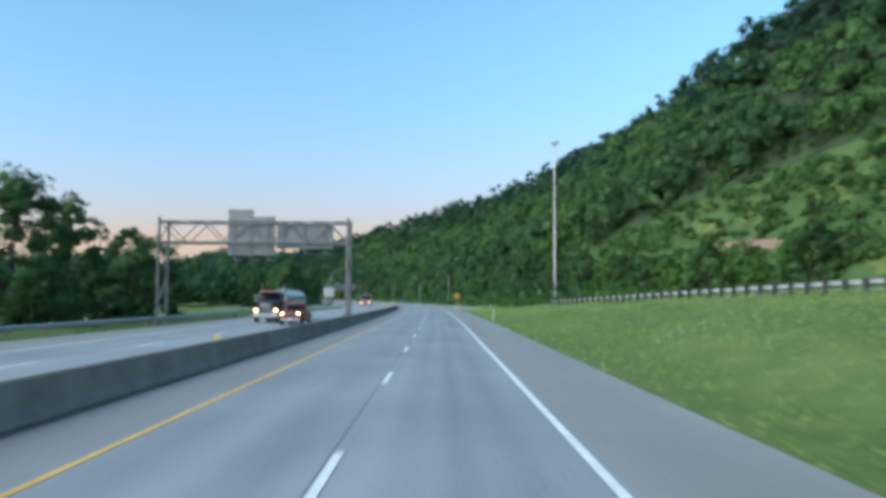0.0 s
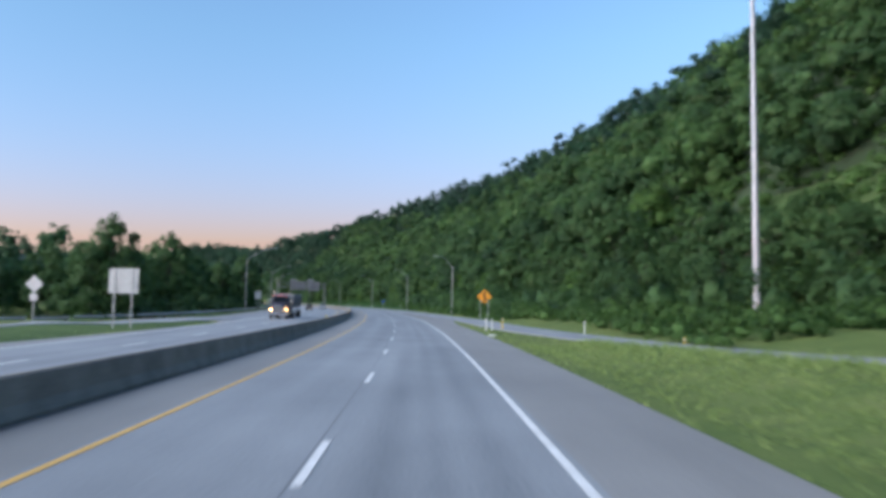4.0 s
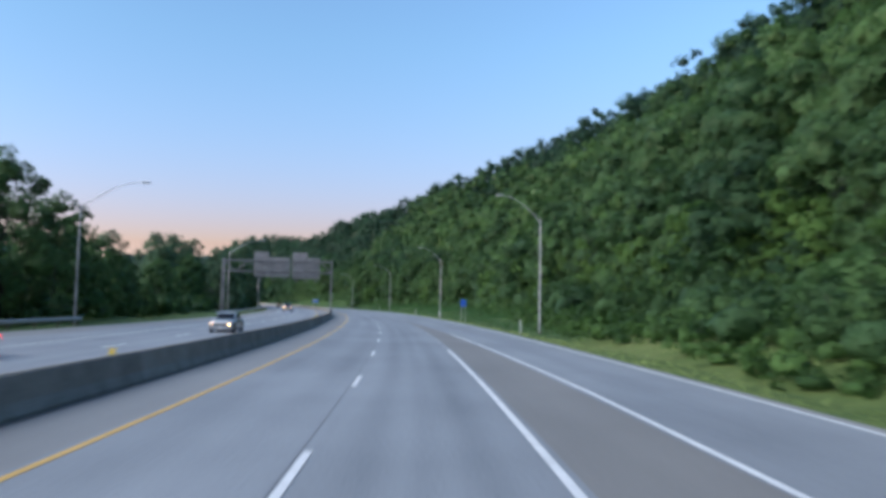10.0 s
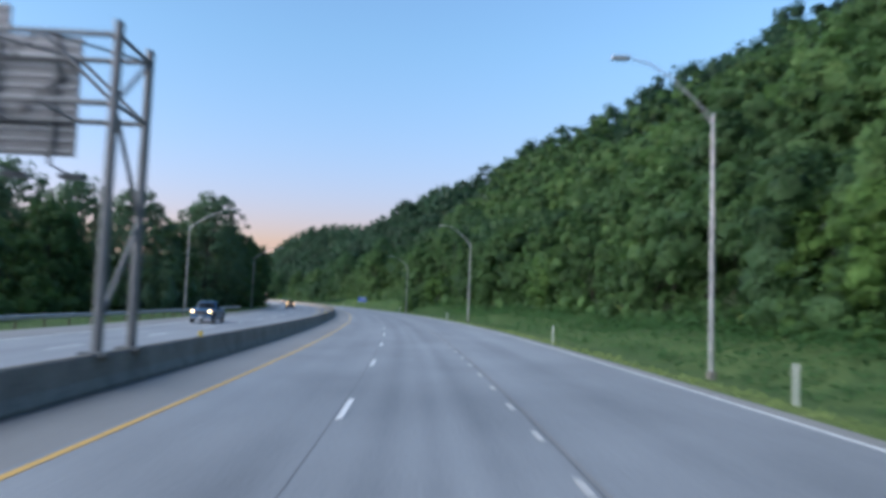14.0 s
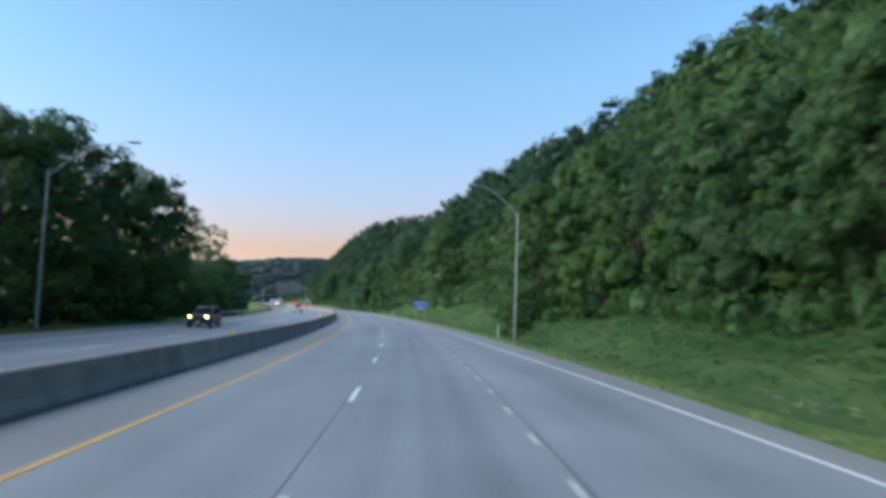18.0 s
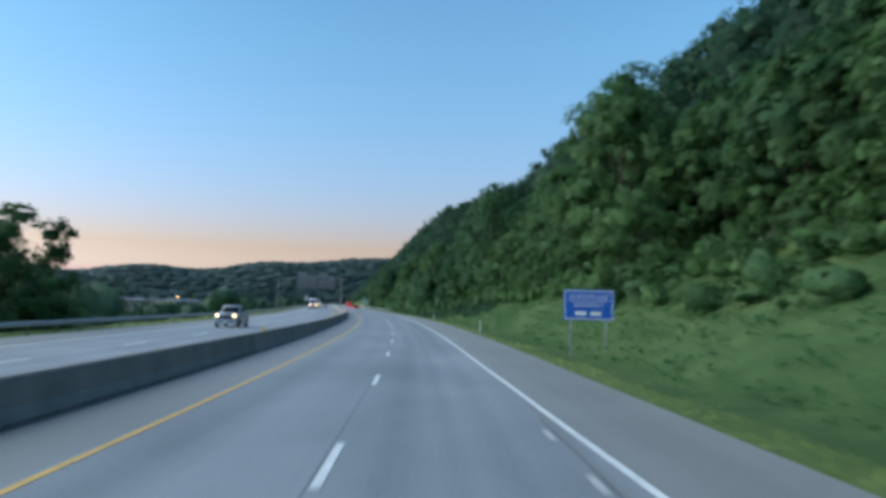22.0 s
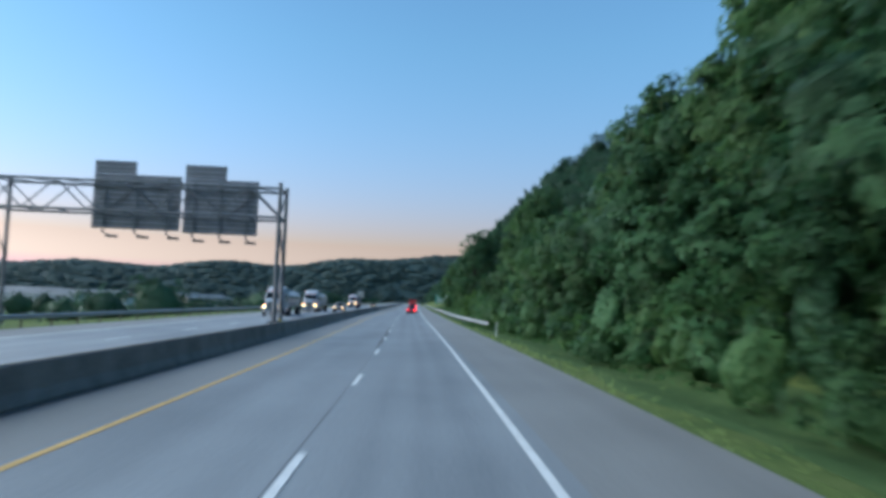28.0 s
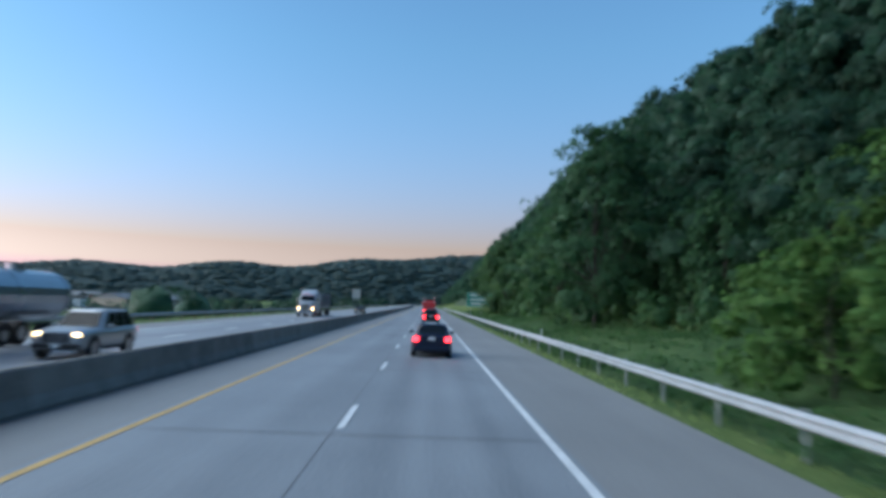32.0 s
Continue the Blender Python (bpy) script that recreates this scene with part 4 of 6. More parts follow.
for s, u, kind, size in ((590, -27.5, 11, 1.05), (597, -30, 10, 0.95), (605, -26.5, 7, 0.68), (602, -29, 6, 0.62), (607, -29, 0, 0.8), (640, -30, 0, 1.1), (645, -33, 1, 0.85), (636, -33, 0, 1.0), (588, -31, 2, 0.75), (596, -28.5, 3, 0.68), (580, -33, 2, 0.8), (308, -42, 7, 0.8), (318, -43, 13, 0.66), (328, -44, 6, 0.85), (539, 20.5, 10, 1.25), (486, -33, 6, 0.95), (478, -36, 12, 0.9)):
    plant(kind, s, u, size)

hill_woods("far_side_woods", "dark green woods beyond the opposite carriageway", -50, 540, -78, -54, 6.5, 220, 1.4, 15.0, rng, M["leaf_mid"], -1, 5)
hill_woods("far_side_scrub", "dark green scrub under the trees beyond the road", -50, 600, -46, -37, 4.6, 110, 0.9, 4.0, rng, M["leaf"], -1, 4)


def undergrowth(name, label, s0, s1, lo, hi, gap, per, size, tall, material, even=0.0):
    """Low bushes and weeds between two lines beside the road, too many to count."""
    P = []
    for s in np.arange(s0, s1, gap):
        a, b = float(lo(s)), float(hi(s))
        for u in np.arange(a, b, gap):
            if rng.random() < 0.92:
                P.append((s + gap * 0.8 * (rng.random() - 0.5), u + gap * 0.8 * (rng.random() - 0.5), tall * (0.4 + 0.9 * rng.random() ** 1.5)))
    P = np.array(P)
    base = at_road(P[:, 0], P[:, 1], rough_z(P[:, 0], P[:, 1]))
    rad, own = gap * (0.5 + 0.25 * rng.random(len(P))), even + (1 - even) * rng.random(len(P)) * (0.9 if even == 0 else 0.5)
    per = per if even else per // 6 * 6
    mid = base + np.stack([0 * rad, 0 * rad, P[:, 2] * 0.35], -1)
    c, nm = clumped(mid, rad, P[:, 2] * 0.65, per, rng, 0.45, per if even else 6)
    if even:
        nm = nm * 0.25 + (0, 0, 1.0)
    core = None if even else (cores(mid, rad * 0.5, P[:, 2] * 0.34, rng, 7, 4), own)
    return tagged(leaves_of(name, c, nm, size * (0.6 + 0.8 * rng.random(len(P) * per)), np.repeat(own, per), rng, material, None, 0.7, core=core), label, "undergrowth", kind="stuff")


undergrowth("undergrowth", "tangled green vines and bushes at the edge of the woods", 90, 1000, lambda s: knots(FRONT, s) - 1.5, lambda s: knots(FRONT, s) + 7, 2.5, 66, 0.6, 2.8, M["leaf"])
undergrowth("undergrowth", "dense green bushes on the slope behind the guard rail", 735, 910, lambda s: knots(FRONT, s) - 0.6, lambda s: knots(FRONT, s) + 12, 3.3, 110, 0.65, 4.4, M["leaf_mid"])
undergrowth("undergrowth", "light green weeds on the bank beside the motorway", 330, 815, lambda s: knots(EDGE, s) + 4.0, lambda s: knots(FRONT, s) - 0.5, 1.15, 20, 0.3, 0.45, M["weeds"], 0.3)
# darker greens than the weeds before: the trees' shade is in the colour
undergrowth("undergrowth", "green weeds behind the guard rail, in a darker leaf colour for shade", 815, 1060, lambda s: knots(EDGE, s) + 1.6, lambda s: knots(FRONT, s) - 0.5, 1.15, 24, 0.3, 0.45, M["leaf"], 0.3)
undergrowth("undergrowth", "light green vines over the slope beside the slip road", 150, 420, lambda s: knots(FOOT, s), lambda s: knots(FRONT, s) - 1, 2.0, 54, 0.5, 1.6, M["leaf_light"])
undergrowth("undergrowth", "pale yellow-green bushes behind the guard rail of the slip road", 104, 136, lambda s: 28.5, lambda s: 34.0, 3.4, 150, 0.45, 3.4, M["leaf_bright"])
undergrowth("undergrowth", "rounded green shrubs below the hillside woods", 150, 420, lambda s: 31 if s < 172 else knots(FOOT, s) + (6 if s < 220 else 3), lambda s: knots(FRONT, s) + 4, 4.4, 180, 0.7, 4.6, M["leaf"])

# added growth in darkened greens, for the shade under the hill
undergrowth("undergrowth", "low growth over the upper bank, darkened for the shade of the hill", 688, 742, lambda s: knots(FRONT, s) - 4.5, lambda s: knots(FRONT, s) + 0.5, 1.7, 42, 0.4, 1.0, M["leaf_dark"])
undergrowth("undergrowth", "light green shrubs scattered up the grassy bank", 545, 640, lambda s: knots(FRONT, s) - 6, lambda s: knots(FRONT, s) + 2, 3.6, 110, 0.55, 1.9, M["leaf"])


def wildflowers():
    """Pale flower heads in the long grass."""
    r = np.random.default_rng(31)
    mids = [(44, 12.5), (60, 16), (33, 11), (72, 14), (52, 19), (85, 17), (490, 10.3), (493, 11), (497, 10.6)]
    c = np.concatenate([np.array(m) + r.normal(0, 0.9, (30, 2)) for m in mids])
    P = at_road(c[:, 0], c[:, 1], ground_z(c[:, 0], c[:, 1]) + 0.25 + 0.3 * r.random(len(c)))
    v = cards(P, np.tile((0, 0, 1.0), (len(P), 1)), 0.075, r, 0.9)
    return tagged(link("wildflowers", v, quads(len(P)), M["white"]), "pale wildflowers in the long verge grass", "flowers", kind="stuff")


wildflowers()


def verge_grass():
    """Blades of long grass along the verges."""
    r = np.random.default_rng(17)
    n = 26000
    s = -20 + 1080 * r.random(n)
    e = knots(EDGE, s)
    u = np.where(r.random(n) < 0.85, e + 0.15 + 7.5 * r.random(n) ** 1.4, knots(OPPOSITE, s) - 0.3 - 4.5 * r.random(n))
    P = at_road(s, u, rough_z(s, u) - 0.02)
    keep = ~((s > 140) & (s < 240) & (np.abs(u - np.interp(s, [q[0] for q in RAMP], [q[1] for q in RAMP])) < 2.6))
    P = P[keep]
    n = len(P)
    a = r.random(n) * 6.28
    w, h = 0.03 + 0.05 * r.random(n), 0.06 + 0.16 * r.random(n) ** 2
    side = np.stack([np.cos(a), np.sin(a), 0 * a], -1) * w[:, None]
    lean = r.normal(0, 1, (n, 3)) * (1, 1, 0) * (1.1 * h)[:, None]
    up = np.stack([0 * h, 0 * h, h], -1)
    v = np.stack([P - side, P + side, P + up + lean], 1).reshape(-1, 3)
    ob = link("verge_grass", v, np.arange(3 * n).reshape(n, 3), M["blades"])
    t = ob.data.attributes.new("tone", "FLOAT", "POINT")
    t.data.foreach_set("value", np.repeat(r.random(n) * 0.5, 3).astype(np.float32))
    return tagged(ob, "long uneven grass along the edge of the road", "grass", kind="stuff")


verge_grass()


def meadow_grass():
    """Long uncut grass over the meadow between the motorway and the slip road, tallest beside the slip road."""
    r = np.random.default_rng(19)
    n = 24000
    s = -5 + 160 * r.random(n)
    ramp = np.interp(s, [q[0] for q in RAMP], [q[1] for q in RAMP]) - 3.2
    lo = knots(EDGE, s) + 1.0
    k = 1 - r.random(n) ** 1.25
    u = lo + (ramp - lo) * k
    P = at_road(s, u, rough_z(s, u) - 0.02)
    a = r.random(n) * 6.28
    w, h = 0.035 + 0.05 * r.random(n), (0.1 + 0.3 * r.random(n) ** 1.5) * (0.6 + 0.9 * k ** 3)
    side = np.stack([np.cos(a), np.sin(a), 0 * a], -1) * w[:, None]
    lean = r.normal(0, 1, (n, 3)) * (1, 1, 0) * (1.1 * h)[:, None]
    v = np.stack([P - side, P + side, P + np.stack([0 * h, 0 * h, h], -1) + lean], 1).reshape(-1, 3)
    ob = link("meadow_grass", v, np.arange(3 * n).reshape(n, 3), M["blades"])
    t = ob.data.attributes.new("tone", "FLOAT", "POINT")
    t.data.foreach_set("value", np.repeat(r.random(n) * 0.5, 3).astype(np.float32))
    return tagged(ob, "long uncut meadow grass below the slip road", "grass", kind="stuff")


meadow_grass()

undergrowth("undergrowth", "thicket under the trees beyond the road, its greens lifted as haze", 470, 612, lambda s: -36.0, lambda s: -27.5, 3.0, 84, 0.85, 6.5, M["leaf_veiled"])
undergrowth("undergrowth", "dense dark bushes beyond the opposite guard rail", 572, 650, lambda s: -35.0, lambda s: -27.0, 3.0, 84, 0.8, 5.6, M["leaf"])
undergrowth("undergrowth", "green shrubs and weeds along the foot of the woods", 360, 530, lambda s: knots(FRONT, s) - 4.5, lambda s: knots(FRONT, s) - 0.5, 2.0, 42, 0.45, 1.1, M["weeds"], 0.25)


# ---- sign gantries over the far carriageway ----
def gantry(s, panels, left=-25.6, right=-8.0):
    """Two-legged ends, a box truss, sign panels seen from behind, and their lamps on brackets."""
    g = thing("sign_gantry", "galvanised steel truss gantry with sign panels seen from behind", "gantry", stand(s, 0.0))
    lo, hi, d = 7.2, 9.0, 1.1
    for x in (left, right):
        for y in (-d, d):
            bm = bmesh.new()
            base = 0.86 if x == right else -0.2
            tube(bm, (x, y, base), (x, y, hi + 0.35), 0.135, 0.12, 10)
            box(bm, x - 0.32, y - 0.32, base - 0.06, x + 0.32, y + 0.32, base + 0.05)
            part("leg", bm, M["gantry"], g)
        bm = bmesh.new()
        for a, b in (((x, -d, 1.6), (x, d, 4.4)), ((x, d, 4.4), (x, -d, lo)), ((x, -d, lo), (x, d, lo)), ((x, -d, hi), (x, d, hi)), ((x, -d, lo), (x, d, hi))):
            tube(bm, a, b, 0.06, sides=6)
        part("end_brace", bm, M["gantry"], g)
    for y in (-d, d):
        for z in (lo, hi):
            bm = bmesh.new()
            tube(bm, (left, y, z), (right, y, z), 0.08, sides=8)
            part("chord", bm, M["gantry"], g)
    bays = 9
    w = (right - left) / bays
    for i in range(bays):
        bm = bmesh.new()
        x = left + w * i
        for y in (-d, d):
            tube(bm, (x, y, lo if i % 2 else hi), (x + w, y, hi if i % 2 else lo), 0.05, sides=6)
        tube(bm, (x, -d, hi), (x + w, d, hi), 0.04, sides=6)
        tube(bm, (x, -d, lo), (x, d, lo), 0.04, sides=6)
        part("truss_web", bm, M["gantry"], g)
    for x0, x1, z0, z1, tab, top in panels:
        p = g
        bm = bmesh.new()
        box(bm, x0, d + 0.14, z0, x1, d + 0.2, z1, 0.01)
        pan = part("sign_panel", bm, M["sign_back"], p, "dull aluminium sign panel seen from behind")
        if top > z1:
            bm = bmesh.new()
            box(bm, x0, d + 0.143, z1 + 0.02, tab, d + 0.197, top, 0.01)
            tab_ = part("exit_tab", bm, M["sign_back"], p, "small panel on top of the sign")
            for z in np.arange(z1 + 0.16, top - 0.05, 0.31):
                bm = bmesh.new()
                box(bm, x0 + 0.04, d + 0.09, z, tab - 0.04, d + 0.143, z + 0.06)
                part("stiffener", bm, M["pale_steel"], tab_)
        n = int((z1 - z0) / 0.31)
        for i in range(n):
            bm = bmesh.new()
            box(bm, x0 + 0.04, d + 0.08, z0 + 0.12 + i * 0.31, x1 - 0.04, d + 0.14, z0 + 0.18 + i * 0.31)
            part("stiffener", bm, M["pale_steel"], pan)
        for k in range(3):
            x = x0 + (x1 - x0) * (0.14 + 0.36 * k)
            bm = bmesh.new()
            box(bm, x - 0.05, d + 0.0, z0 - 0.25, x + 0.05, d + 0.08, min(z1, hi + 0.6))
            part("hanger", bm, M["gantry"], p)
            bm = bmesh.new()
            tube(bm, (x, d, z0 - 0.25), (x, d + 1.5, z0 - 0.35), 0.035, sides=6)
            box(bm, x - 0.35, d + 1.3, z0 - 0.45, x + 0.35, d + 1.65, z0 - 0.3, 0.03)
            part("sign_lamp", bm, M["gantry"], p, "dark unlit sign lamp on a bracket")
    return g


gantry(64.0, [(-19.1, -14.85, 6.2, 9.7, -16.8, 10.35), (-14.7, -9.6, 6.8, 9.05, 0, 0)], left=-24.4)
gantry(391.0, [(-20.9, -15.0, 6.4, 9.7, -18.5, 10.55), (-14.6, -10.0, 6.2, 9.7, -12.1, 10.6)])
gantry(789.0, [(-20.5, -15.0, 6.3, 9.8, -17.9, 10.65), (-14.8, -10.1, 6.2, 9.7, -12.2, 10.6)], right=-8.3)


# ---- street lamps ----
def street_lamp(side, reach=1.0):
    """A tapered pole on a base, with a long curved arm and a flat lamp head."""
    p = thing("street_lamp", "grey steel street lamp with a long upswept arm", "street lamp", group="street lamps")
    bm = bmesh.new()
    tube(bm, (0, 0, 0.3), (0, 0, 10.8), 0.105, 0.06, 10)
    part("pole", bm, M["steel"], p)
    bm = bmesh.new()
    box(bm, -0.15, -0.15, -0.3, 0.15, 0.15, 0.32, 0.03)
    part("base", bm, M["concrete"], p)
    bm = bmesh.new()
    pts = [(0, 0, 10.3), (side * 0.7 * reach, 0, 11.3), (side * 1.7 * reach, 0, 12.2), (side * 2.7 * reach, 0, 12.75), (side * 3.6 * reach, 0, 12.95)]
    for a, b in zip(pts, pts[1:]):
        tube(bm, a, b, 0.034, 0.03, 8)
    tube(bm, (0, 0, 10.75), (side * 1.7 * reach, 0, 12.05), 0.022, sides=6)
    part("arm", bm, M["steel"], p)
    bm = bmesh.new()
    box(bm, -0.36, -0.16, -0.07, 0.36, 0.16, 0.08, 0.05, Matrix.Translation((side * (3.6 * reach + 0.3), 0, 12.93)))
    part("lamp_head", bm, M["steel"], p)
    return p


def rows_of(make, places):
    first = None
    for s, u, *turn in places:
        m = stand(s, u, float(ground_z(s, u)), turn[0] if turn else 0.0)
        if first is None:
            first = make()
            first.matrix_basis = m
        else:
            copy_thing(first, m)


rows_of(lambda: street_lamp(-1), [(266.0, 14.2), (334.0, 13.2), (400, 11.9), (467.5, 10.3), (537.5, 9.3)])
rows_of(lambda: street_lamp(1, 1.45), [(256, -28.6), (334, -28.2), (396.4, -25.5), (460.5, -24.8), (527.5, -24.4)])

mast = thing("high_mast_light", "tall slender steel mast with a ring of floodlights", "light mast", stand(169, 29.4, float(ground_z(169, 29.4)) - 0.4))
bm = bmesh.new()
tube(bm, (0, 0, 0), (0, 0, 39.1), 0.32, 0.14, 12)
part("pole", bm, M["steel"], mast)
bm = bmesh.new()
tube(bm, (0, 0, 38.7), (0, 0, 38.9), 0.9, sides=16)
part("lamp_ring", bm, M["steel"], mast)
for i in range(6):
    a = i * math.pi / 3
    bm = bmesh.new()
    tube(bm, (math.cos(a) * 0.9, math.sin(a) * 0.9, 38.3), (math.cos(a) * 0.9, math.sin(a) * 0.9, 38.85), 0.25, 0.12, 8)
    part("floodlight", bm, M["steel"], mast)


# ---- guard rails ----
def guard_rail(name, label, places, post_mat, off=1.0, gap=3.8, z0=0.72, half=0.05):
    """Lengths of W-beam on posts, between the given places (metres along, across)."""
    rail = thing(name, label, "guard rail", kind="structure")
    w = 0.155
    prof = [(0.0, -w), (0.05, -w * 0.85), (0.08, -w * 0.6), (0.08, -w * 0.4), (0.02, -w * 0.12), (0.02, w * 0.12), (0.08, w * 0.4), (0.08, w * 0.6), (0.05, w * 0.85), (0.0, w)]
    vs = [(-off * x - off * 0.02 * (y > 0), y, z) for y in (-gap / 2 - 0.05, gap / 2 + 0.05) for x, z in prof]
    n = len(prof)
    fs = [(i, i + 1, n + i + 1, n + i) for i in range(n - 1)]
    bm = bmesh.new()
    box(bm, -half, -half, -1.1, half, half, 0.2, 0.01)
    box(bm, -0.07 if off > 0 else 0.0, -half * 1.3, -0.17, 0.0 if off > 0 else 0.07, half * 1.3, 0.17)
    s0, s1 = places[0][0], places[-1][0]
    beam = post = None
    for s in np.arange(s0, s1, gap):
        u = float(np.interp(s, *zip(*places)))
        ahead = float(np.interp(s + 1, *zip(*places))) - u
        m = stand(s, u, float(ground_z(s, u)) + z0, -math.degrees(math.atan(ahead)))
        if beam is None:
            beam = link("rail_beam", vs, fs, M["pale_steel"], rail)
            post = part("post", bm, post_mat, rail)
            beam.matrix_local, post.matrix_local = m, m @ Matrix.Translation((off * (0.04 + half), gap / 2 - 0.3, 0))
        else:
            again(beam, m, rail)
            again(post, m @ Matrix.Translation((off * (0.04 + half), gap / 2 - 0.3, 0)), rail)
    return rail


guard_rail("guard_rail", "pale galvanised steel guard rail on steel posts by the shoulder", [(817, 7.7), (826, 7.0), (842, 6.55), (1180, 6.5)], M["steel"], z0=0.7, half=0.035)
for places in ([(-56, -23.9), (87, -23.9)], [(180, -38.5), (186, -34.5), (194, -30.6), (205, -29.0), (245, -29.2), (290, -29.4), (335, -27.6)], [(378, -24.2), (497, -23.6)], [(578, -23.4), (1280, -23.4)]):
    guard_rail("guard_rail", "weathered steel guard rail beyond the opposite carriageway", places, M["wood"], -1.0, 3.8)
guard_rail("guard_rail", "pale steel guard rail on dark wooden posts along the slip road", [(20, 32.4), (66, 25.1), (90, 21.3), (113, 17.7)], M["tarred"], -1.0, 1.905, z0=0.62, half=0.12)


# ---- signs and marker posts ----
M.update(
    amber=paint("amber_sheeting", (0.80, 0.34, 0.02), 0.4, vary=0.06),
    black=paint("black_paint", (0.012, 0.012, 0.013), 0.5, vary=0.2),
    blue=paint("blue_sheeting", (0.02, 0.11, 0.50), 0.4, vary=0.06),
    green=paint("green_sheeting", (0.01, 0.22, 0.15), 0.4, vary=0.06),
    sheet_white=paint("white_sheeting", (0.75, 0.76, 0.76), 0.4, vary=0.08),
    plastic_white=paint("white_plastic", (0.72, 0.74, 0.7), 0.5, vary=0.12),
    plastic_yellow=paint("yellow_plastic", (0.72, 0.5, 0.04), 0.5, vary=0.12),
)


def flat(points, y0, y1):
    """A flat plate from an outline in x and z."""
    bm = bmesh.new()
    a = [bm.verts.new((x, y0, z)) for x, z in points]
    b = [bm.verts.new((x, y1, z)) for x, z in points]
    bm.faces.new(a)
    bm.faces.new(b[::-1])
    for i in range(len(points)):
        j = (i + 1) % len(points)
        bm.faces.new((a[j], a[i], b[i], b[j]))
    bmesh.ops.recalc_face_normals(bm, faces=bm.faces)
    return bm


def merge_sign(s, u):
    t = thing("merge_sign", "amber diamond merge warning sign on two steel posts", "road sign", stand(s, u, float(ground_z(s, u)), -4))
    r = 0.71
    mid = 3.14
    part("plate", flat([(0, mid - r), (r, mid), (0, mid + r), (-r, mid)], -0.006, 0.006), M["amber"], t)
    k = r - 0.08
    bm = bmesh.new()
    for a, b in (((0, mid - k), (k, mid)), ((k, mid), (0, mid + k)), ((0, mid + k), (-k, mid)), ((-k, mid), (0, mid - k))):
        tube(bm, (a[0], -0.009, a[1]), (b[0], -0.009, b[1]), 0.012, sides=4)
    part("border", bm, M["black"], t)
    part("arrow", flat([(-0.07, mid - 0.5), (0.07, mid - 0.5), (0.07, mid + 0.18), (0.2, mid + 0.18), (0, mid + 0.52), (-0.2, mid + 0.18), (-0.07, mid + 0.18)], -0.012, -0.007), M["black"], t, "black straight arrow")
    part("merging_arrow", flat([(0.07, mid - 0.06), (0.3, mid - 0.38), (0.4, mid - 0.3), (0.07, mid + 0.13)], -0.012, -0.007), M["black"], t, "black side stroke of the arrow")
    for x in (-0.38, 0.38):
        bm = bmesh.new()
        box(bm, x - 0.028, 0.008, -0.6, x + 0.028, 0.06, mid + 0.38, 0.008)
        part("post", bm, M["steel"], t)
    return t


merge_sign(177.4, 6.9)


def board(name, label, s, u, w, h, mid, mat, turn=0.0, posts=(-0.35, 0.35), bars=(), frame_mat=None):
    """A rectangular sign board on posts. bars: strokes that stand for writing, as shares of its width and height."""
    t = thing(name, label, "road sign", stand(s, u, float(ground_z(s, u)), turn))
    bm = bmesh.new()
    box(bm, -w / 2, -0.012, mid - h / 2, w / 2, 0.012, mid + h / 2, 0.005)
    part("plate", bm, mat, t)
    if frame_mat is not None:
        bm = bmesh.new()
        e = 0.05
        for x0, z0, x1, z1 in ((-w / 2 + e, mid - h / 2 + e, w / 2 - e, mid - h / 2 + 2 * e), (-w / 2 + e, mid + h / 2 - 2 * e, w / 2 - e, mid + h / 2 - e),
                               (-w / 2 + e, mid - h / 2 + 2 * e, -w / 2 + 2 * e, mid + h / 2 - 2 * e), (w / 2 - 2 * e, mid - h / 2 + 2 * e, w / 2 - e, mid + h / 2 - 2 * e)):
            box(bm, x0, -0.016, z0, x1, -0.012, z1)
        part("border", bm, frame_mat, t)
    for cx, cz, bw, bh in bars:
        bm = bmesh.new()
        box(bm, (cx - bw / 2) * w, -0.017, mid + (cz - bh / 2) * h, (cx + bw / 2) * w, -0.012, mid + (cz + bh / 2) * h)
        part("lettering", bm, M["sheet_white"], t)
    for k in posts:
        bm = bmesh.new()
        box(bm, k * w - 0.05, 0.014, -0.6, k * w + 0.05, 0.09, mid + h / 2 - 0.1, 0.008)
        part("post", bm, M["steel"], t)
    return t


def strokes(rows):
    """Short bars in rows of words: height of the row, and each word's middle and width."""
    return [(x, z, w, h) for z, h, words in rows for x, w in words]


board("service_sign", "small plain blue service sign on two posts", 370.8, 11.2, 0.8, 0.95, 2.7, M["blue"], -4, bars=[])
def lettering(words, width, x, z, material, parent):
    """Raised flat letters on the front of a board, as wide as asked, about a middle place."""
    curve = bpy.data.curves.new("lettering", "FONT")
    curve.body, curve.align_x, curve.align_y, curve.size = words, "CENTER", "CENTER", 1.0
    curve.resolution_u = 3
    shape = bpy.data.objects.new("lettering", curve)
    bm = bmesh.new()
    me = bpy.data.meshes.new_from_object(shape)
    bm.from_mesh(me)
    bpy.data.objects.remove(shape)
    xs = [v.co.x for v in bm.verts]
    k = width / (max(xs) - min(xs))
    bmesh.ops.transform(bm, verts=bm.verts, matrix=Matrix.Translation((x, -0.0165, z)) @ Matrix.Rotation(math.pi / 2, 4, "X") @ Matrix.Diagonal((k, k * 1.1, 1, 1)))
    return part("lettering", bm, material, parent)


mid_ = 2.66 - float(ground_z(623.5, 9.3))
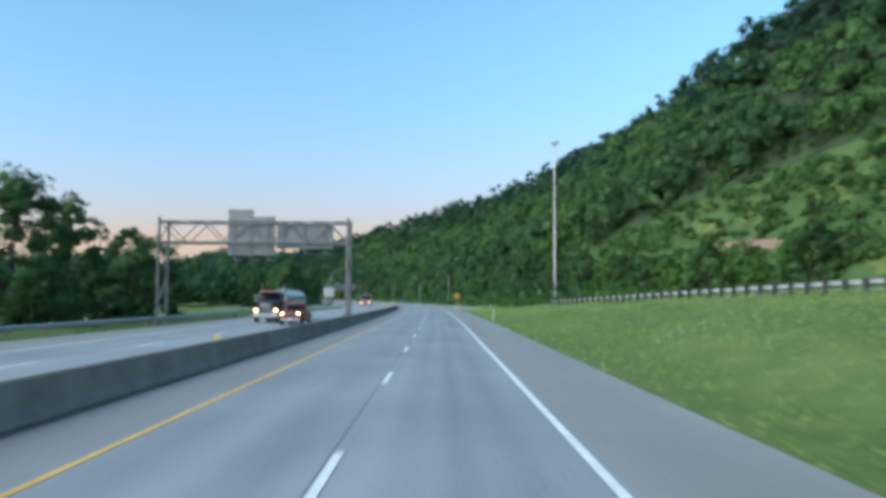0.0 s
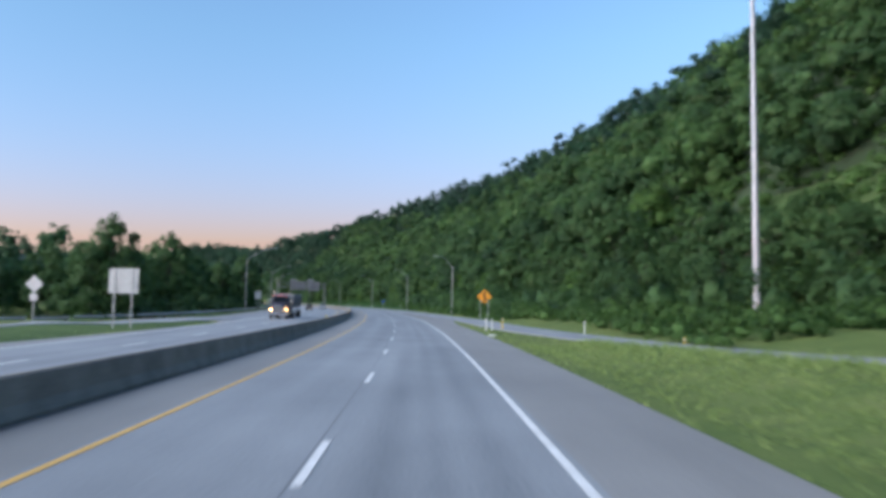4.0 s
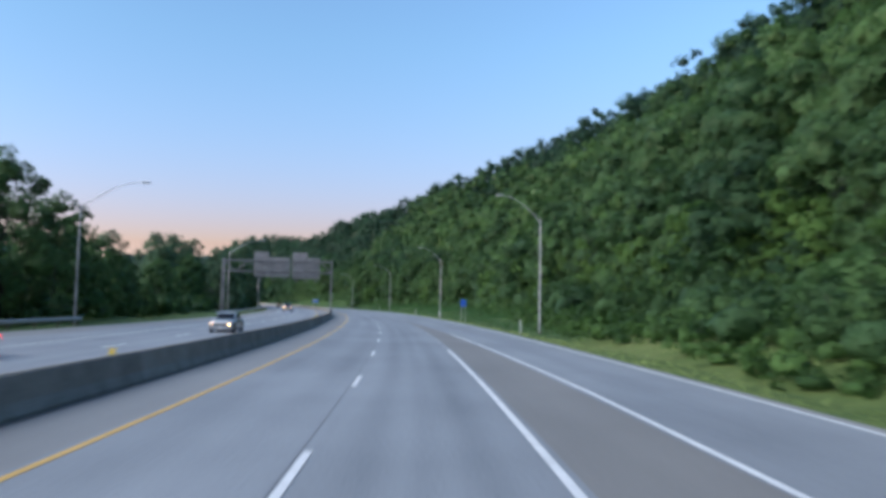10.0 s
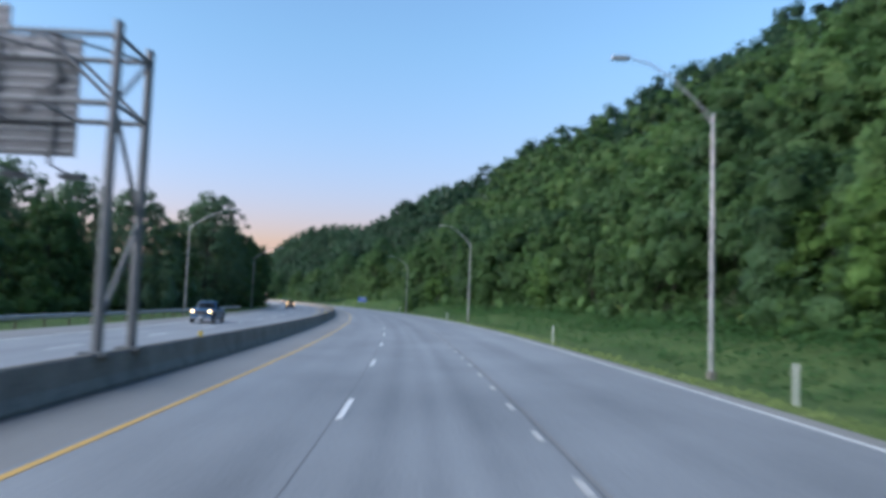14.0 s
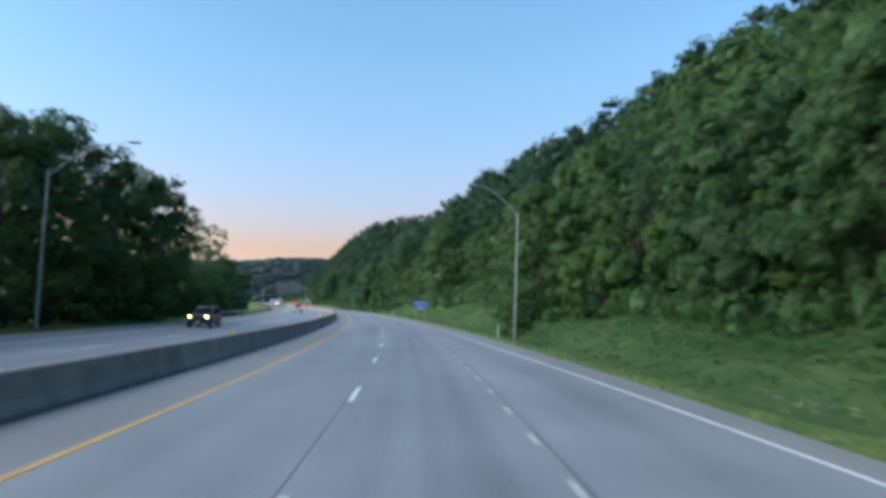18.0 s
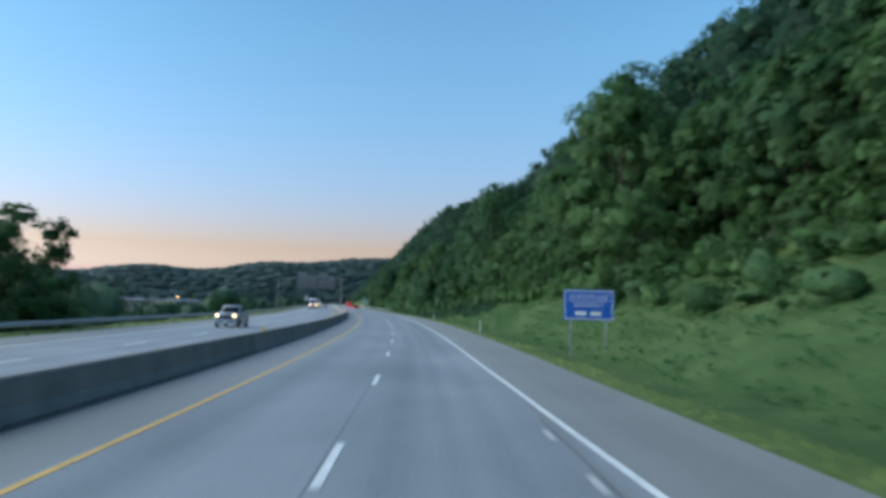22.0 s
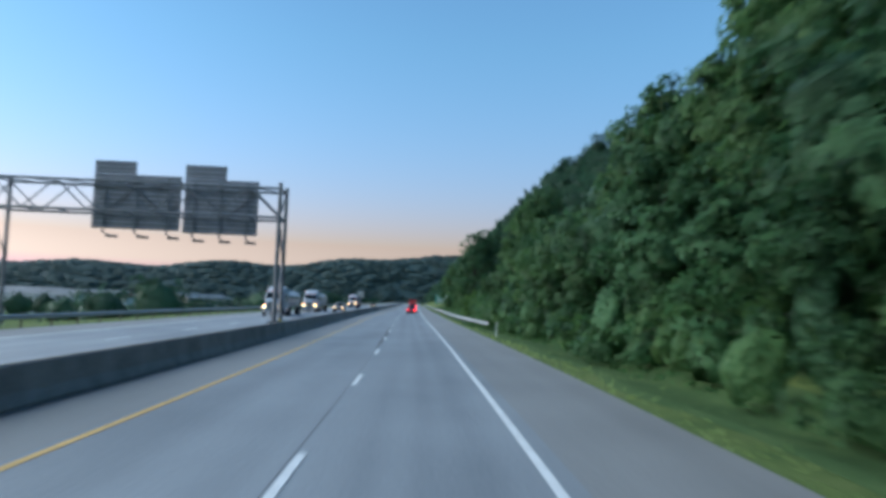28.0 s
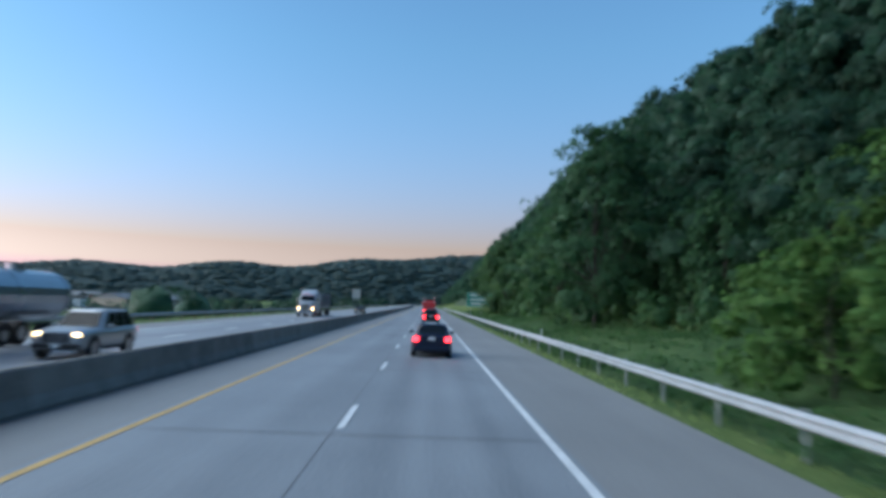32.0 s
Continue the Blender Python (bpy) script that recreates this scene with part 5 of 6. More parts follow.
info = board("information_sign", "blue police information sign with rows of white writing", 623.5, 9.3, 2.75, 1.68, mid_, M["blue"], -6,
             bars=[(0, 0.13, 0.8, 0.02)] + strokes([(-0.28, 0.13, [(-0.16, 0.22), (0.14, 0.22)])]), frame_mat=M["sheet_white"])
lettering("STATE POLICE", 2.1, 0, mid_ + 0.43, M["sheet_white"], info)
lettering("EMERGENCY", 1.6, 0, mid_ - 0.02, M["sheet_white"], info)
board("guide_sign", "green guide sign with rows of white writing beyond the guard rail", 1000, 11.2, 6.2, 3.0, 3.4, M["green"], -4, posts=(-0.36, 0, 0.36),
      bars=strokes([(0.3, 0.12, [(-0.1, 0.6)]), (0.0, 0.12, [(-0.05, 0.7)]), (-0.28, 0.12, [(-0.12, 0.5)])]), frame_mat=M["sheet_white"])
board("sign_from_behind", "pale sign board seen from behind beyond the road", 303.5, -30.5, 1.6, 1.9, 3.9, M["steel"], 176, posts=(-0.3, 0.3))
board("sign_from_behind", "pale sign board seen from behind beyond the road", 168.1, -23.4, 2.4, 2.0, 3.85, M["steel"], 176, posts=(-0.3, 0.3))
back = thing("sign_from_behind", "pale diamond sign with a small plate, seen from behind", "road sign", stand(183.0, -37.4, float(ground_z(183.0, -37.4)), 176))
part("plate", flat([(0, 3.2), (0.9, 4.1), (0, 5.0), (-0.9, 4.1)], -0.012, 0.012), M["steel"], back)
part("small_plate", flat([(-0.38, 2.45), (0.38, 2.45), (0.38, 3.15), (-0.38, 3.15)], -0.012, 0.012), M["steel"], back, "small plate under the diamond")
bm = bmesh.new()
box(bm, -0.05, -0.09, -0.6, 0.05, -0.014, 4.6, 0.008)
part("post", bm, M["steel"], back)
board("sign_from_behind", "pale sign board seen from behind beyond the road", 1120.0, -27.0, 3.0, 3.4, 5.2, M["steel"], 176, posts=(-0.3, 0.3))


def marker_post(mat, words, top=1.15):
    p = thing("marker_post", words, "marker post", group="marker posts")
    bm = bmesh.new()
    box(bm, -0.055, -0.02, -0.3, 0.055, 0.02, top, 0.012)
    part("post", bm, mat, p)
    bm = bmesh.new()
    box(bm, -0.042, -0.024, top - 0.23, 0.042, -0.02, top - 0.05)
    part("reflector", bm, M["sheet_white"], p)
    return p


rows_of(lambda: marker_post(M["plastic_white"], "thin white plastic marker post in the grass"),
        [(81, 6.15), (173.5, 6.6), (167, 13.9), (175.4, 7.4), (331, 10.8), (391, 10.4), (422, 10.3), (478.5, 8.9), (538, 8.0), (650, 6.4), (711.5, 7.5), (798, 6.5), (901, 8.4)])
rows_of(lambda: marker_post(M["plastic_yellow"], "thin yellow plastic marker post in the grass"), [(175.6, 8.4)])
rows_of(lambda: marker_post(M["plastic_yellow"], "short yellow stake at the edge of the slip road", 0.5), [(153.6, 16.9, 0), (153.9, 17.3, 12)])


def litter_bag(s, u):
    """A crumpled white bag, torn open and flattened on the verge."""
    r = np.random.default_rng(12)
    bm = bmesh.new()
    bmesh.ops.create_icosphere(bm, subdivisions=3, radius=0.5)
    for v in bm.verts:
        k = 0.75 + 0.3 * math.sin(v.co.x * 9 + 1) * math.sin(v.co.y * 11) + 0.12 * r.random()
        v.co = Vector((v.co.x * 0.75 * k, v.co.y * 0.5 * k, max(-0.02, v.co.z * 0.3 * k + 0.03)))
    t = thing("litter_bag", "crumpled white plastic bag lying on the verge", "rubbish", stand(s, u, float(rough_z(s, u)) + 0.02, 20))
    part("bag", bm, M["plastic_white"], t)
    return t


litter_bag(162.2, 5.7)


def barrier_marker():
    p = thing("barrier_marker", "small yellow reflector on top of the concrete barrier", "reflector", group="barrier markers")
    bm = bmesh.new()
    box(bm, -0.07, -0.03, 0.0, 0.07, 0.03, 0.2, 0.015)
    part("reflector", bm, M["plastic_yellow"], p)
    return p


first = None
for s in (26, 81, 121, *(176.4 + 55.6 * k for k in range(12))):
    m = stand(s, -7.95, 0.87)
    if first is None:
        first = barrier_marker()
        first.matrix_basis = m
    else:
        copy_thing(first, m)


# ---- vehicles ----
M.update(
    glass=paint("dark_car_glass", (0.02, 0.025, 0.03), 0.08, vary=0.1),
    tyre=paint("tyre_rubber", (0.018, 0.018, 0.019), 0.85, vary=0.2),
    rim=paint("alloy_rim", (0.4, 0.41, 0.42), 0.35, 0.7, vary=0.1),
    trim=paint("black_plastic_trim", (0.02, 0.02, 0.022), 0.6, vary=0.2),
    chrome=paint("worn_chrome", (0.6, 0.62, 0.65), 0.18, 0.95, vary=0.1),
    red_lamp=paint("red_tail_lamp", (0.9, 0.02, 0.03), 0.3, vary=0.02, glow=1.2),
    head_lamp=paint("lit_head_lamp", (1.0, 0.6, 0.27), 0.3, vary=0.02, glow=1.7),
    amber_lamp=paint("amber_marker_lamp", (1.0, 0.16, 0.09), 0.3, vary=0.02, glow=0.16),
    navy=paint("dark_blue_car_paint", (0.014, 0.02, 0.045), 0.25, 0.2, vary=0.1, scale=1),
    carblack=paint("black_car_paint", (0.015, 0.015, 0.018), 0.25, 0.2, vary=0.1, scale=1),
    silver=paint("silver_car_paint", (0.42, 0.44, 0.46), 0.3, 0.5, vary=0.08, scale=1),
    olive=paint("dark_bronze_car_paint", (0.1, 0.09, 0.075), 0.3, 0.4, vary=0.08, scale=1),
    maroon=paint("dark_red_car_paint", (0.22, 0.025, 0.025), 0.3, 0.2, vary=0.1, scale=1),
    truck_red=paint("red_truck_paint", (0.45, 0.03, 0.03), 0.4, 0.1, vary=0.15, scale=1),
    carblue=paint("blue_car_paint", (0.05, 0.12, 0.22), 0.3, 0.3, vary=0.08, scale=1),
    truck_blue=paint("dark_truck_paint", (0.05, 0.055, 0.09), 0.3, 0.2, vary=0.12, scale=1),
    truck_white=paint("pale_blue_truck_paint", (0.42, 0.48, 0.54), 0.35, 0.1, vary=0.1, scale=1),
    tank_steel=paint("brushed_tank_steel", (0.36, 0.39, 0.42), 0.3, 0.8, vary=0.15, scale=0.6),
    tarp=paint("grey_trailer_sides", (0.2, 0.21, 0.23), 0.55, 0.2, vary=0.2, scale=0.8),
)


def loft(rings):
    """Skins closed rings of equal length, with flat ends."""
    bm = bmesh.new()
    vs = [[bm.verts.new(p) for p in r] for r in rings]
    n = len(rings[0])
    for a, b in zip(vs, vs[1:]):
        for i in range(n):
            bm.faces.new((a[i], a[(i + 1) % n], b[(i + 1) % n], b[i]))
    bm.faces.new(vs[0][::-1])
    bm.faces.new(vs[-1])
    bmesh.ops.recalc_face_normals(bm, faces=bm.faces)
    return bm


def ring(y, half):
    """A closed ring across the vehicle from its right half, bottom to top."""
    return [(x, y, z) for x, z in half] + [(-x, y, z) for x, z in half[::-1]]


def add_wheel(parent, x, y, r, w):
    """A tyre with a rim under it."""
    bm = bmesh.new()
    prof = [(r * 0.62, -w / 2), (r * 0.93, -w / 2), (r, -w * 0.32), (r, w * 0.32), (r * 0.93, w / 2), (r * 0.62, w / 2)]
    k = 18
    grid = [[bm.verts.new((x + b, y + a * math.cos(t), r + a * math.sin(t))) for a, b in prof] for t in (2 * math.pi * i / k for i in range(k))]
    for i in range(k):
        for j in range(len(prof) - 1):
            bm.faces.new((grid[i][j], grid[(i + 1) % k][j], grid[(i + 1) % k][j + 1], grid[i][j + 1]))
    bmesh.ops.recalc_face_normals(bm, faces=bm.faces)
    t = part("wheel", bm, M["tyre"], parent, smooth=True)
    bm = bmesh.new()
    tube(bm, (x - w * 0.42, y, r), (x + w * 0.42, y, r), r * 0.63, sides=16)
    part("rim", bm, M["rim"], t)
    return t


def car(name, label, category, m, body_mat, length, width, height, belt, hood, kind="sedan", tail=0.95, lit_front=True):
    """A car, its front towards +y: a rounded body, glazed cabin, roof, wheels in dark arches, lamps, grille, bumpers and mirrors."""
    c = thing(name, label, category, m)
    L, w = length / 2, width / 2
    low = 0.2 if kind == "sedan" else 0.32
    wheel = 0.33 if kind == "sedan" else 0.39
    blunt = 0.0 if kind == "sedan" else 0.1

    def sec(y, k, top, b=0.0, crown=0.03):
        return ring(y, [(w * k * 0.82, low + b), (w * k * 0.94, low + 0.05 + b), (w * k * 0.99, low + 0.2 + b), (w * k, low + 0.4 + b * 0.5), (w * k * 0.985, top - 0.2), (w * k * 0.955, top - 0.08),
                        (w * k * 0.88, top - 0.015), (w * k * 0.45, top + crown)])

    back = max(tail, belt) if kind != "pickup" else belt
    part("body", loft([sec(-L, 0.88, tail - 0.1, 0.14), sec(-L + 0.07, 0.95, tail - 0.02, 0.06), sec(-L + 0.4, 0.99, tail), sec(-L * 0.5, 1.0, back), sec(0, 1.0, belt), sec(L * 0.36, 1.0, belt + 0.02),
                       sec(L * 0.48, 0.995, hood + 0.06), sec(L * 0.75, 0.98, hood), sec(L - 0.22, 0.95, hood - 0.06), sec(L - 0.05, 0.9, hood - 0.17 + blunt, 0.06), sec(L, 0.84, hood - 0.28 + blunt, 0.12)]),
         body_mat, c, smooth=True)
    y0, y1 = {"sedan": (-L * 0.76, L * 0.44), "suv": (-L + 0.14, L * 0.44), "pickup": (-L * 0.2, L * 0.42)}[kind]
    rake_b, rake_f = {"sedan": (0.72, 0.95), "suv": (0.34, 0.85), "pickup": (0.12, 0.75)}[kind]
    zb, zt = belt - 0.05, height - 0.06

    def plan(k, z, inset=0.0):
        """A ring round the cabin, k of the way up, its corners rounded."""
        a, b, x, q = y0 + rake_b * k + inset, y1 - rake_f * k - inset, w * (0.93 - 0.2 * k) - inset, 0.14
        return [(x, a + q, z), (x, b - q, z), (x - q * 0.6, b - q * 0.3, z), (x * 0.5, b, z), (-x * 0.5, b, z), (-x + q * 0.6, b - q * 0.3, z), (-x, b - q, z), (-x, a + q, z), (-x + q * 0.6, a + q * 0.3, z),
                (-x * 0.5, a, z), (x * 0.5, a, z), (x - q * 0.6, a + q * 0.3, z)]

    part("cabin", loft([plan(0, zb), plan(0.5, (zb + zt) / 2), plan(0.94, zt)]), body_mat, c, smooth=True)
    part("roof", loft([plan(0.92, zt - 0.02), plan(0.95, zt + 0.025, 0.02), plan(1.0, zt + 0.055, 0.14), plan(1.0, zt + 0.062, 0.34)]), body_mat, c, smooth=True)
    xs = w * 0.93
    corner = [Vector(p) for p in ((-xs, y0, zb), (xs, y0, zb), (xs, y1, zb), (-xs, y1, zb), (-w * 0.74, y0 + rake_b * 0.94, zt), (w * 0.74, y0 + rake_b * 0.94, zt), (w * 0.74, y1 - rake_f * 0.94, zt), (-w * 0.74, y1 - rake_f * 0.94, zt))]
    sides = ((0.1, 0.48), (0.52, 0.86)) if kind != "suv" else ((0.07, 0.3), (0.33, 0.58), (0.61, 0.87))
    for pane, f, spans in (("rear_window", (0, 1, 5, 4), ((0.1, 0.9),)), ("windscreen", (2, 3, 7, 6), ((0.07, 0.93),)), ("side_window", (1, 2, 6, 5), sides),
                           ("side_window", (3, 0, 4, 7), tuple((1 - b, 1 - a) for a, b in sides))):
        a, b, d, e = (corner[i] for i in f)
        out = (b - a).cross(e - a).normalized() * 0.012
        for k0, k1 in spans:
            bm = bmesh.new()
            bm.faces.new([bm.verts.new(p + out) for p in ((a.lerp(b, k0)).lerp(e.lerp(d, k0), 0.14), (a.lerp(b, k1)).lerp(e.lerp(d, k1), 0.14), (a.lerp(b, k1)).lerp(e.lerp(d, k1), 0.92), (a.lerp(b, k0)).lerp(e.lerp(d, k0), 0.92))])
            bmesh.ops.solidify(bm, geom=list(bm.faces), thickness=0.008)
            part(pane, bm, M["glass"], c)
    top = hood - 0.2 + blunt
    for sx in (-1, 1):
        bm = bmesh.new()
        box(bm, sx * (w + 0.09) - 0.1, y1 - 0.62, belt + 0.0, sx * (w + 0.09) + 0.1, y1 - 0.48, belt + 0.16, 0.04)
        part("mirror", bm, body_mat, c)
        bm = bmesh.new()
        box(bm, sx * w * 0.7 - 0.13, L - 0.2, top - 0.14, sx * w * 0.7 + 0.13, L + 0.0, top - 0.01, 0.04)
        part("headlight", bm, M["head_lamp"] if lit_front else M["chrome"], c, "lit warm headlight" if lit_front else "")
        bm = bmesh.new()
        box(bm, sx * w * 0.78 - 0.12, -L - 0.012, tail - (0.32 if kind == "sedan" else 0.45), sx * w * 0.78 + 0.12, -L + 0.16, tail - 0.1, 0.03)
        part("tail_light", bm, M["red_lamp"], c, "glowing red tail light")
        for y in (-L * 0.6, L * 0.64):
            bm = bmesh.new()
            bmesh.ops.create_cone(bm, cap_ends=True, segments=20, radius1=wheel * 1.17, radius2=wheel * 1.17, depth=0.12, matrix=Matrix.Translation((sx * (w - 0.055), y, wheel + 0.02)) @ Matrix.Rotation(math.pi / 2, 4, "Y"))
            part("wheel_arch", bm, M["trim"], c)
            add_wheel(c, sx * (w - 0.09), y, wheel, 0.23)
        bm = bmesh.new()
        box(bm, sx * (w * 0.985) - 0.02, -L * 0.35, low - 0.02, sx * (w * 0.985) + 0.02, L * 0.36, low + 0.1, 0.015)
        part("sill", bm, M["trim"], c)
    bright = M["chrome"] if kind == "pickup" else M["trim"]
    bm = bmesh.new()
    box(bm, -w * 0.88, L - 0.1, low + 0.06, w * 0.88, L + 0.06, low + 0.24, 0.05)
    part("front_bumper", bm, bright if kind != "sedan" else body_mat, c)
    bm = bmesh.new()
    box(bm, -w * 0.9, -L - 0.06, low + 0.1, w * 0.9, -L + 0.12, low + 0.32, 0.05)
    part("rear_bumper", bm, body_mat if kind == "sedan" else bright, c)
    deep = 0.16 if kind == "sedan" else 0.34
    bm = bmesh.new()
    box(bm, -w * 0.5, L - 0.04, top - deep, w * 0.5, L + 0.015, top - 0.02, 0.015)
    g = part("grille", bm, M["trim"], c)
    for i in range(2 if kind == "sedan" else 4):
        z = top - 0.06 - i * (deep - 0.08) / (1 if kind == "sedan" else 3)
        bm = bmesh.new()
        box(bm, -w * 0.48, L + 0.015, z - 0.012, w * 0.48, L + 0.025, z + 0.012)
        part("grille_bar", bm, M["chrome"], g)
    for y, z in ((-L - 0.03, tail - 0.24), (L + 0.055, low + 0.1)):
        bm = bmesh.new()
        box(bm, -0.15, y, z, 0.15, y + 0.02, z + 0.13)
        part("number_plate", bm, M["sheet_white"], c, "blank pale number plate")
    if kind == "pickup":
        bm = bmesh.new()
        box(bm, -w * 0.84, -L + 0.1, belt - 0.02, w * 0.84, -L * 0.23, belt + 0.045)
        part("load_bed", bm, M["trim"], c)
    if kind == "suv":
        for sx in (-1, 1):
            bm = bmesh.new()
            tube(bm, (sx * w * 0.62, y0 + rake_b + 0.15, zt + 0.1), (sx * w * 0.62, y1 - rake_f - 0.25, zt + 0.1), 0.025, sides=6)
            part("roof_rail", bm, M["trim"], c)
    return c


def lorry(name, label, m, cab_mat, load, load_mat, sleeper=True, high=False):
    """A long-nosed tractor, its front towards +y, with its load: "tank", "hopper" or "tipper"."""
    t = thing(name, label, "lorry", m)
    w = 1.22
    bm = bmesh.new()
    box(bm, -0.45, -9.5 if load != "tipper" else -4.6, 0.75, 0.45, 2.6, 1.0)
    part("chassis", bm, M["trim"], t)
    part("bonnet", loft([ring(0.9, [(0.95, 1.0), (1.0, 1.5), (0.9, 2.0), (0.5, 2.12)]), ring(1.6, [(0.9, 1.0), (0.92, 1.5), (0.82, 1.9), (0.45, 2.0)]), ring(2.65, [(0.72, 1.0), (0.74, 1.45), (0.66, 1.75), (0.4, 1.84)])]), cab_mat, t)
    for sx in (-1, 1):
        bm = bmesh.new()
        pts = [Vector((0, 1.75 + 0.68 * math.cos(a), 0.55 + 0.68 * math.sin(a))) for a in (math.pi * i / 8 for i in range(9))]
        rims = [[bm.verts.new((sx * x, p.y, p.z)) for p in pts] for x in (0.72, 1.2)]
        for k in range(8):
            bm.faces.new((rims[0][k], rims[0][k + 1], rims[1][k + 1], rims[1][k]))
        bmesh.ops.solidify(bm, geom=list(bm.faces), thickness=0.06)
        part("fender", bm, cab_mat, t)
        bm = bmesh.new()
        box(bm, sx * 0.95 - 0.12, 2.25, 1.08, sx * 0.95 + 0.12, 2.5, 1.24, 0.04)
        part("headlight", bm, M["head_lamp"], t, "lit warm headlight")
        bm = bmesh.new()
        tube(bm, (sx * 1.12, -0.75, 1.0), (sx * 1.12, -0.75, 3.75), 0.08, sides=10)
        part("exhaust_pipe", bm, M["chrome"], t)
        bm = bmesh.new()
        tube(bm, (sx * 0.95, 0.4, 0.75), (sx * 0.95, -1.3, 0.75), 0.32, sides=14)
        part("fuel_tank", bm, M["chrome"], t)
        bm = bmesh.new()
        box(bm, sx * 1.42 - 0.1, 0.75, 1.9, sx * 1.42 + 0.1, 0.85, 2.6, 0.03)
        tube(bm, (sx * 1.1, 0.7, 2.5), (sx * 1.42, 0.8, 2.5), 0.02, sides=6)
        part("mirror", bm, M["chrome"], t)
        add_wheel(t, sx * 1.0, 1.75, 0.52, 0.3)
        for y in (-3.0, -4.3):
            add_wheel(t, sx * 0.92, y, 0.52, 0.55)
        if load != "tipper":
            for y in (-11.2, -12.45):
                add_wheel(t, sx * 0.92, y, 0.52, 0.55)
        bm = bmesh.new()
        box(bm, sx * 0.98 - 0.1, 2.28, 1.32, sx * 0.98 + 0.1, 2.45, 1.42, 0.02)
        part("marker_lamp", bm, M["amber_lamp"], t, "lit amber marker lamp")
    bm = bmesh.new()
    box(bm, -1.2, 2.55, 0.42, 1.2, 2.75, 0.82, 0.05)
    part("bumper", bm, M["chrome"], t, "wide chrome bumper")
    bm = bmesh.new()
    box(bm, -0.52, 2.62, 0.95, 0.52, 2.7, 1.72, 0.03)
    g = part("grille", bm, M["chrome"], t)
    for i in range(7):
        bm = bmesh.new()
        box(bm, -0.45 + 0.14 * i, 2.7, 1.0, -0.41 + 0.14 * i, 2.71, 1.68)
        part("grille_bar", bm, M["trim"], g)
    back = -2.3 if sleeper else -0.55
    if high:
        part("roof_fairing", loft([ring(-2.25, [(w * 0.95, 2.7), (w * 0.92, 3.3), (w * 0.8, 3.6), (w * 0.4, 3.66)]), ring(-0.4, [(w * 0.95, 2.7), (w * 0.9, 3.2), (w * 0.78, 3.5), (w * 0.4, 3.56)]),
                                   ring(0.2, [(w * 0.9, 2.7), (w * 0.85, 3.0), (w * 0.7, 3.16), (w * 0.4, 3.2)])]), cab_mat, t)
        bm = bmesh.new()
        box(bm, -0.6, 0.0, 3.22, 0.6, 0.06, 3.42, 0.02, Matrix.Translation((0, -0.2, 0)))
        part("roof_window", bm, M["glass"], t)
    part("cab", loft([ring(back, [(w * 0.98, 0.95), (w, 1.3), (w * 0.97, 2.75), (w * 0.8, 3.0), (w * 0.4, 3.06)]), ring(0.6, [(w * 0.98, 0.95), (w, 1.3), (w * 0.93, 2.7), (w * 0.78, 2.95), (w * 0.4, 3.0)]),
                      ring(0.95, [(w * 0.9, 0.95), (w * 0.92, 1.3), (w * 0.86, 2.1), (w * 0.8, 2.14), (w * 0.4, 2.16)])]), cab_mat, t)
    bm = bmesh.new()
    v = [bm.verts.new(p) for p in ((-1.0, 0.985, 2.17), (1.0, 0.985, 2.17), (0.92, 0.66, 2.86), (-0.92, 0.66, 2.86))]
    bm.faces.new(v)
    bmesh.ops.solidify(bm, geom=list(bm.faces), thickness=-0.03)
    part("windscreen", bm, M["glass"], t, "dark windscreen")
    for sx in (-1, 1):
        bm = bmesh.new()
        box(bm, sx * 1.2 - 0.02, -0.35, 2.05, sx * 1.2 + 0.02, 0.5, 2.65, 0.01)
        part("side_window", bm, M["glass"], t)
    bm = bmesh.new()
    box(bm, -1.0, 0.55, 2.84, 1.0, 0.95, 2.92, 0.02)
    part("visor", bm, cab_mat, t)
    for i in range(5):
        bm = bmesh.new()
        box(bm, -0.81 + 0.4 * i, 0.78, 2.96, -0.71 + 0.4 * i, 0.88, 3.03, 0.02)
        part("roof_lamp", bm, M["amber_lamp"], t, "lit reddish roof lamp")
    if load == "tank":
        k = 20
        rings = []
        for y, r in ((-13.2, 0.5), (-13.05, 0.92), (-12.8, 1.02), (-9.0, 1.02), (-5.4, 1.02), (-3.4, 1.02), (-3.15, 0.92), (-3.0, 0.5)):
            rings.append([(r * 1.1 * math.cos(2 * math.pi * i / k), y, 2.15 + r * math.sin(2 * math.pi * i / k)) for i in range(k)])
        part("tank", loft(rings), load_mat, t, smooth=False)
        for y in (-6.0, -8.2, -10.4):
            bm = bmesh.new()
            tube(bm, (0, y, 3.1), (0, y, 3.4), 0.36, sides=14)
            part("manhole", bm, load_mat, t)
        for y in (-5.4, -9.0, -12.6):
            bm = bmesh.new()
            grid = [[bm.verts.new((q * 1.1 * math.cos(2 * math.pi * i / k), y + d, 2.15 + q * math.sin(2 * math.pi * i / k))) for q, d in ((1.0, -0.05), (1.06, -0.05), (1.06, 0.05), (1.0, 0.05))] for i in range(k)]
            for i in range(k):
                for j in range(3):
                    bm.faces.new((grid[i][j], grid[(i + 1) % k][j], grid[(i + 1) % k][j + 1], grid[i][j + 1]))
            bmesh.ops.recalc_face_normals(bm, faces=bm.faces)
